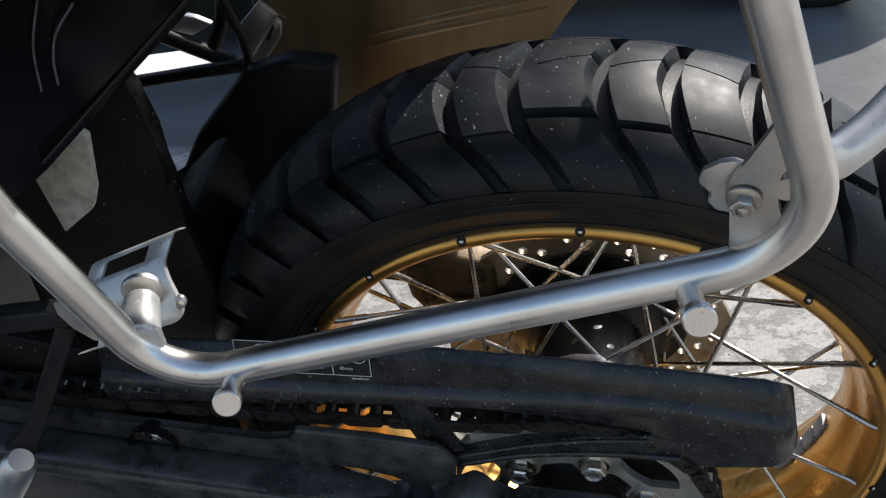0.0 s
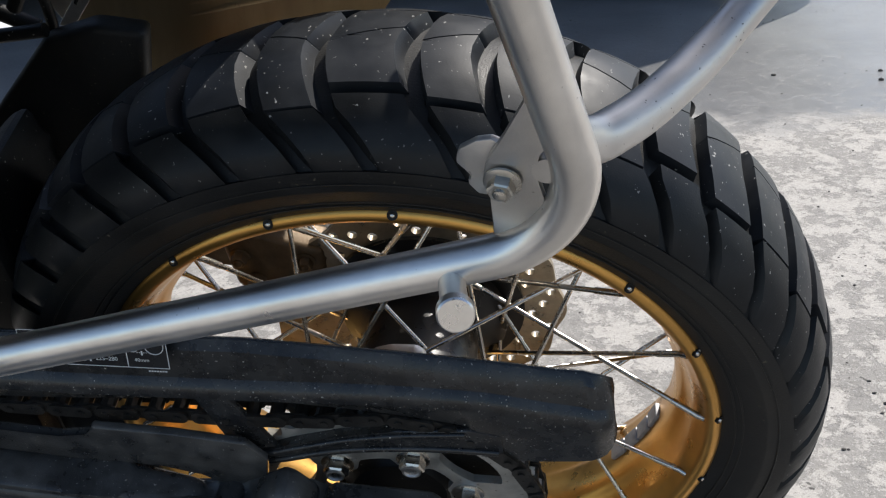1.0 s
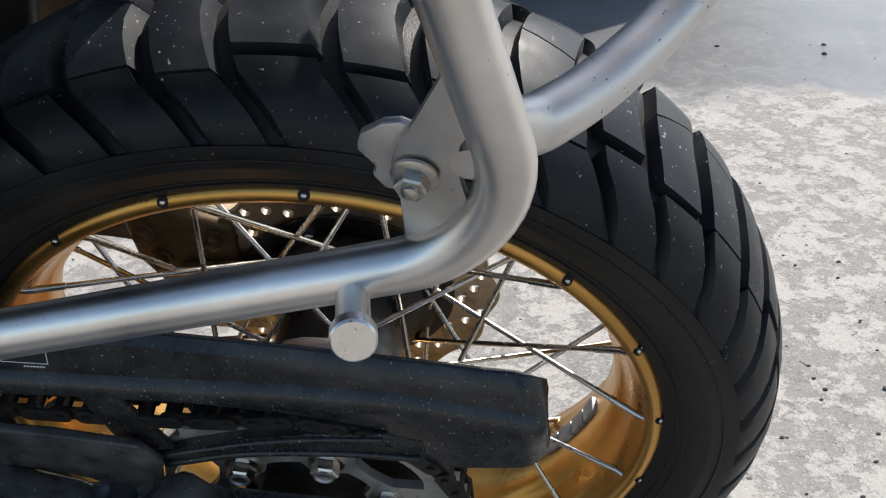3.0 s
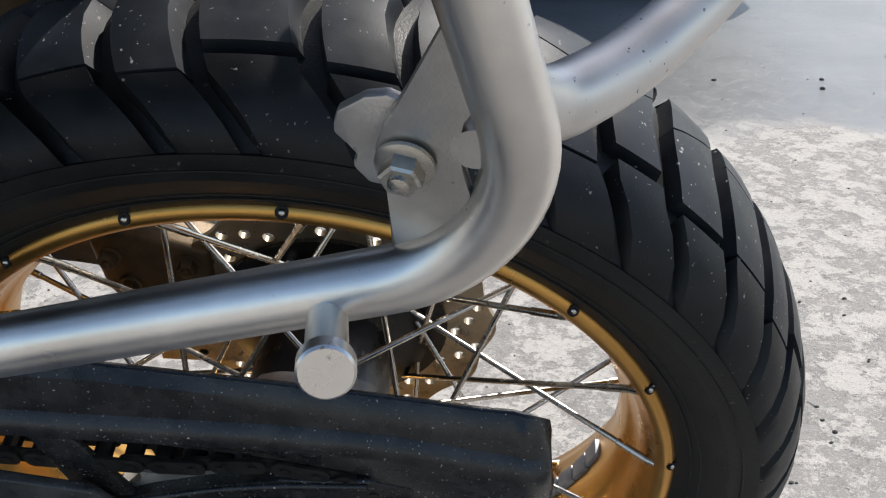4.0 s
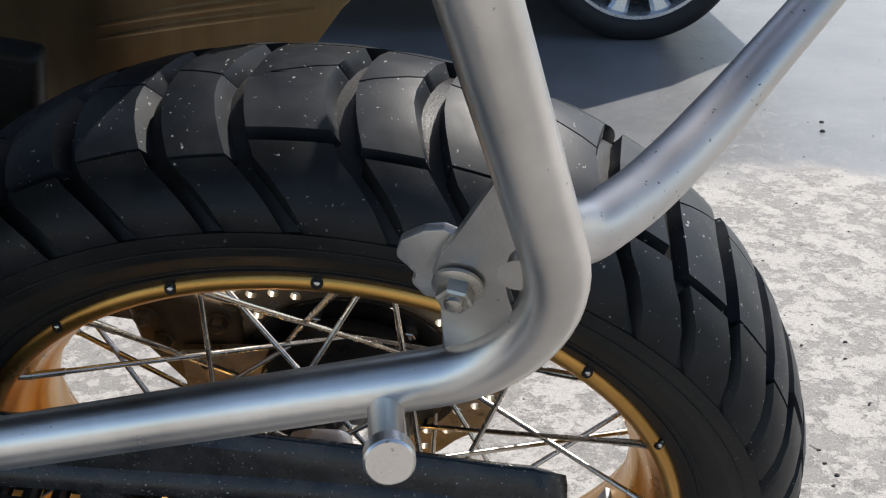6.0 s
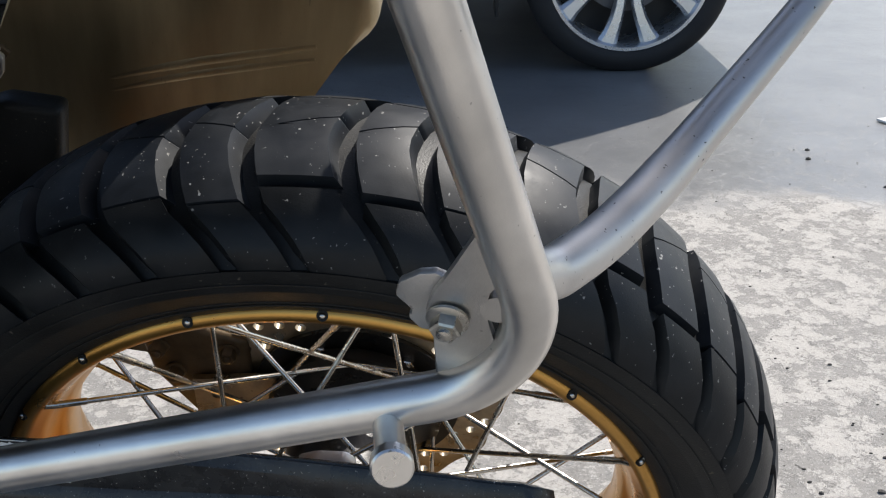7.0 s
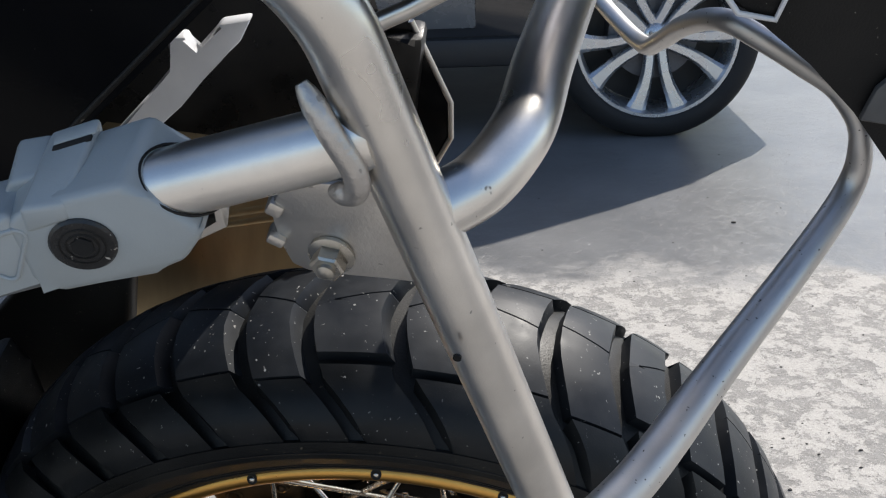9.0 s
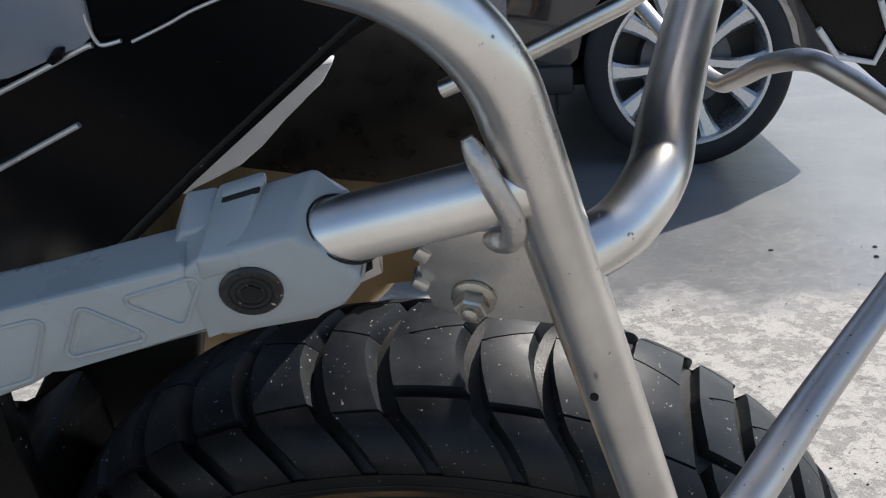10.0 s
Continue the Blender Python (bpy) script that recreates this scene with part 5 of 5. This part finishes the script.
    part("chain_case", prism([(-0.62, -0.06), (-0.250, -0.05), (-0.262, 0.075), (-0.62, 0.11)], 0.02, (0, -0.085, 0), bevel=0.004), BLACK, moto, "black plastic chain case")
    for k in range(5):
        x, z = -0.3639 + 0.01355 * k, 0.0867 + 0.0008 * k
        part("rivet", bar((x - 0.0009, -0.1245, z - 0.0020), (x + 0.0009, -0.1245, z + 0.0020), 0.0009, 8), ALLOY, moto)
    cup = part("screw_cup", lathe([(-0.018, 0.0150), (-0.024, 0.0175), (-0.024, 0.0205), (-0.018, 0.0220), (0.0, 0.0220), (0.0, 0.0)], 40), GLOSS, moto, "round black screw cup")
    cup.location = (-0.3272, -0.078, -0.0104)
    part("cup_screw", hex_head(Vector((0, -0.012, 0)), Vector((0, -1, 0)), 0.0042, 0.0030), ALLOY, cup)
    part("cross_bar", bar((-0.3900, 0.10, 0.173), (-0.2850, 0.10, 0.204), 0.0052, 14), BLACK, moto)
    part("footpeg", sweep([(-0.410, -0.205, 0.010), (-0.362, -0.205, 0.096), (-0.3545, -0.2045, 0.110), (-0.3520, -0.204, 0.1145)], [0.0115, 0.0115, 0.0108, 0.0080], 24), ALLOY, moto, "bare aluminium passenger footpeg")
    # pale plate added on the far side in place of a sunlit ground strip
    bm = bmesh.new()
    top = [Vector(p) for p in ((-0.5025, 0.3, 0.0172), (-0.3947, 0.3, 0.0495), (-0.4686, 0.4, -0.0148), (-0.5385, 0.4, -0.033))]
    up = [bm.verts.new(p) for p in top]
    dn = [bm.verts.new(p - Vector((0, 0, 0.006))) for p in top]
    bm.faces.new(up)
    bm.faces.new(dn[::-1])
    for i in range(4):
        j = (i + 1) % 4
        bm.faces.new((up[i], dn[i], dn[j], up[j]))
    bmesh.ops.recalc_face_normals(bm, faces=bm.faces)
    part("peg_hanger", bm, PALE, moto, "pale plate standing in for a sunlit strip of ground")
    # grey lines modelled for the highlights on cables at the tail's edge
    for line in ([(-0.2556, 0.4245), (-0.2684, 0.4072), (-0.2740, 0.3916), (-0.2756, 0.3777)], [(-0.2722, 0.4246), (-0.2820, 0.3982), (-0.2856, 0.3724)]):
        part("cable", sweep(spline([(x, -0.1520, z) for x, z in line], 8), 0.0006, 10), CABLE_GLINT, moto, "thin grey line for the highlight on a black cable")
    return mud


add_front_parts()


# ---- the parked car ----
def add_car():
    car = thing("car", "dark parked car with silver twin-spoke alloy wheels", "car", Matrix.Translation((0.605, 2.56, 0)))
    # body side outline with a wheel arch, extruded across
    arch = [(0.375 * math.cos(a), 0.315 + 0.375 * math.sin(a)) for a in (math.radians(d) for d in range(-8, 189, 14))]
    out = [(0.47, 0.26)] + arch + [(-0.42, 0.255), (-1.0, 0.235), (-2.15, 0.235)]
    arch2 = [(-2.60 + 0.375 * math.cos(a), 0.315 + 0.375 * math.sin(a)) for a in (math.radians(d) for d in range(-8, 189, 14))]
    out += arch2 + [(-3.35, 0.27), (-3.42, 0.70), (-3.30, 0.92), (-2.35, 1.06), (-1.75, 1.97), (-0.95, 2.02), (-0.35, 1.98), (-0.05, 1.90), (0.18, 1.74), (0.33, 1.50), (0.42, 1.12), (0.48, 0.84), (0.50, 0.45)]
    body = part("body", prism(out, 1.66, (0, 0.87, 0), bevel=0.035, segments=3), CARPAINT, car, "dark glossy painted body", sharp=45)
    part("sill", block((2.0, 0.05, 0.09), (-1.35, 0.045, 0.285), 0.015), CARTRIM, body)
    for x0, x1 in ((-2.0, -1.35), (-1.30, -0.55)):
        part("door_panel", prism([(x0, 0.36), (x1, 0.36), (x1, 0.90), (x0, 0.90)], 0.02, (0, 0.035, 0), bevel=0.006), CARDOOR, body)
        part("side_window", prism([(x0 + 0.05, 0.98), (x1, 0.98), (x1, 1.36), (x0 + 0.25, 1.36)], 0.01, (0, 0.038, 0), bevel=0.003), GLASS, body)
    part("underfloor", block((3.4, 1.3, 0.06), (-1.4, 0.90, 0.26), 0.01), CARTRIM, body)
    part("mud_flap", block((0.012, 0.16, 0.13), (-0.395, 0.14, 0.235), 0.004), CARTRIM, body)
    for n, (wx, wy) in enumerate(((0.0, 0.11), (-2.60, 0.11), (0.0, 1.62), (-2.60, 1.62))):
        sgn = -1 if wy < 1 else 1
        w = part("wheel", lathe([(-0.098, 0.2480), (-0.107, 0.2510), (-0.1115, 0.2640), (-0.1125, 0.2800), (-0.1040, 0.3020), (-0.0880, 0.3145), (-0.0700, 0.3180), (0.0700, 0.3180), (0.0900, 0.3120), (0.1060, 0.2950), (0.1000, 0.2480)], 72), CARTYRE, car, "black car tyre")
        w.matrix_local = Matrix.Translation((wx, wy, 0.318)) @ Matrix.Rotation(0 if sgn < 0 else math.pi, 4, "Z")
        part("wheel_rim", lathe([(-0.096, 0.2500), (-0.105, 0.2480), (-0.105, 0.2380), (-0.094, 0.2320), (-0.040, 0.2250), (0.09, 0.2270), (0.09, 0.2480)], 72), CARALLOY, w, "silver alloy rim")
        part("brake_drum", lathe([(-0.020, 0.0), (-0.020, 0.140), (0.05, 0.145)], 40), CARGREY, w)
        # black disc stands in for the shade behind the spokes
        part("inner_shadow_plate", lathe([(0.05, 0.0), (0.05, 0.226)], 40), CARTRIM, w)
        part("hub_cap", lathe([(-0.088, 0.0), (-0.088, 0.026), (-0.080, 0.036), (-0.060, 0.044), (-0.03, 0.046)], 32), CARALLOY, w)
        for k in range(5):
            for e in (-1, 1):
                a0, a1 = math.radians(72 * k + 20 + e * 7), math.radians(72 * k + 20 + e * 19)
                p0, p1 = Vector((0.036 * math.cos(a0), -0.075, 0.036 * math.sin(a0))), Vector((0.240 * math.cos(a1), -0.092, 0.240 * math.sin(a1)))
                d = (p1 - p0).normalized()
                sidev = d.cross(Vector((0, 1, 0))).normalized()
                bm = bmesh.new()
                rows = []
                for f in (0.0, 0.2, 0.4, 0.6, 0.8, 1.0):
                    q = p0 + (p1 - p0) * f + Vector((-math.sin(a1), 0, math.cos(a1))) * (e * 0.013 * math.sin(math.pi * f))
                    wdt = 0.0165 + 0.003 * f + 0.014 * f ** 4
                    rows.append([bm.verts.new(q + sidev * sx * wdt * tp + Vector((0, dy, 0))) for sx, dy, tp in ((-1, 0.0, 0.6), (1, 0.0, 0.6), (1, 0.010, 1.0), (1, 0.034, 0.9), (-1, 0.034, 0.9), (-1, 0.010, 1.0))])
                for ra, rb in zip(rows, rows[1:]):
                    for j in range(6):
                        bm.faces.new((ra[j], ra[(j + 1) % 6], rb[(j + 1) % 6], rb[j]))
                bm.faces.new(rows[0])
                bm.faces.new(rows[-1][::-1])
                part("wheel_spoke", bm, CARALLOY, w)
    return car


add_car()


# ---- small litter on the ground ----
def add_litter():
    rng = random.Random(4)

    def stone_bm(bm, x, y, r):
        c = Vector((x, y, 0.006 + r * 0.35))
        made = bmesh.ops.create_icosphere(bm, subdivisions=1, radius=r)["verts"]
        for v in made:
            v.co = c + Vector((v.co.x * 1.2, v.co.y * 0.9, v.co.z * 0.6)) * (0.75 + 0.5 * rng.random())

    bm = bmesh.new()
    for _ in range(420):
        stone_bm(bm, rng.uniform(-0.6, 1.5), rng.uniform(-0.3, 2.4), rng.choice((0.0008, 0.001, 0.0013, 0.0018)))
    for _ in range(70):
        stone_bm(bm, rng.uniform(0.36, 0.85), rng.uniform(-0.15, 0.75), rng.choice((0.0018, 0.0024, 0.0030)))
    tagged(part("grit", bm, STONE, smooth=False), "scattered dark grit on the concrete", "grit", kind="stuff")
    for x, y, r in ((0.57, 0.38, 0.0042), (0.50, 0.16, 0.0040), (0.49, 0.36, 0.0022), (0.60, 0.30, 0.0040), (0.61, 0.29, 0.0034), (0.54, 0.09, 0.0030), (0.88, 1.65, 0.006), (0.66, 1.72, 0.005), (0.90, 1.72, 0.005), (0.98, 1.45, 0.005)):
        bm = bmesh.new()
        stone_bm(bm, x, y, r)
        tagged(part("pebble", bm, STONE, smooth=False), "small dark pebble lying on the concrete", "pebble", "pebbles")
    bm = bmesh.new()
    pts = [(0.0, 0.0), (0.05, 0.008), (0.065, 0.03), (0.03, 0.045), (-0.012, 0.03)]
    prism(pts, 0.006, (1.16, 1.93, 0.011), (1, 0, 0), (0, 1, 0), 0.002, bm=bm)
    tagged(part("paper_scrap", bm, PAPER), "small white paper scrap on the ground", "litter")


add_litter()
add_tread()
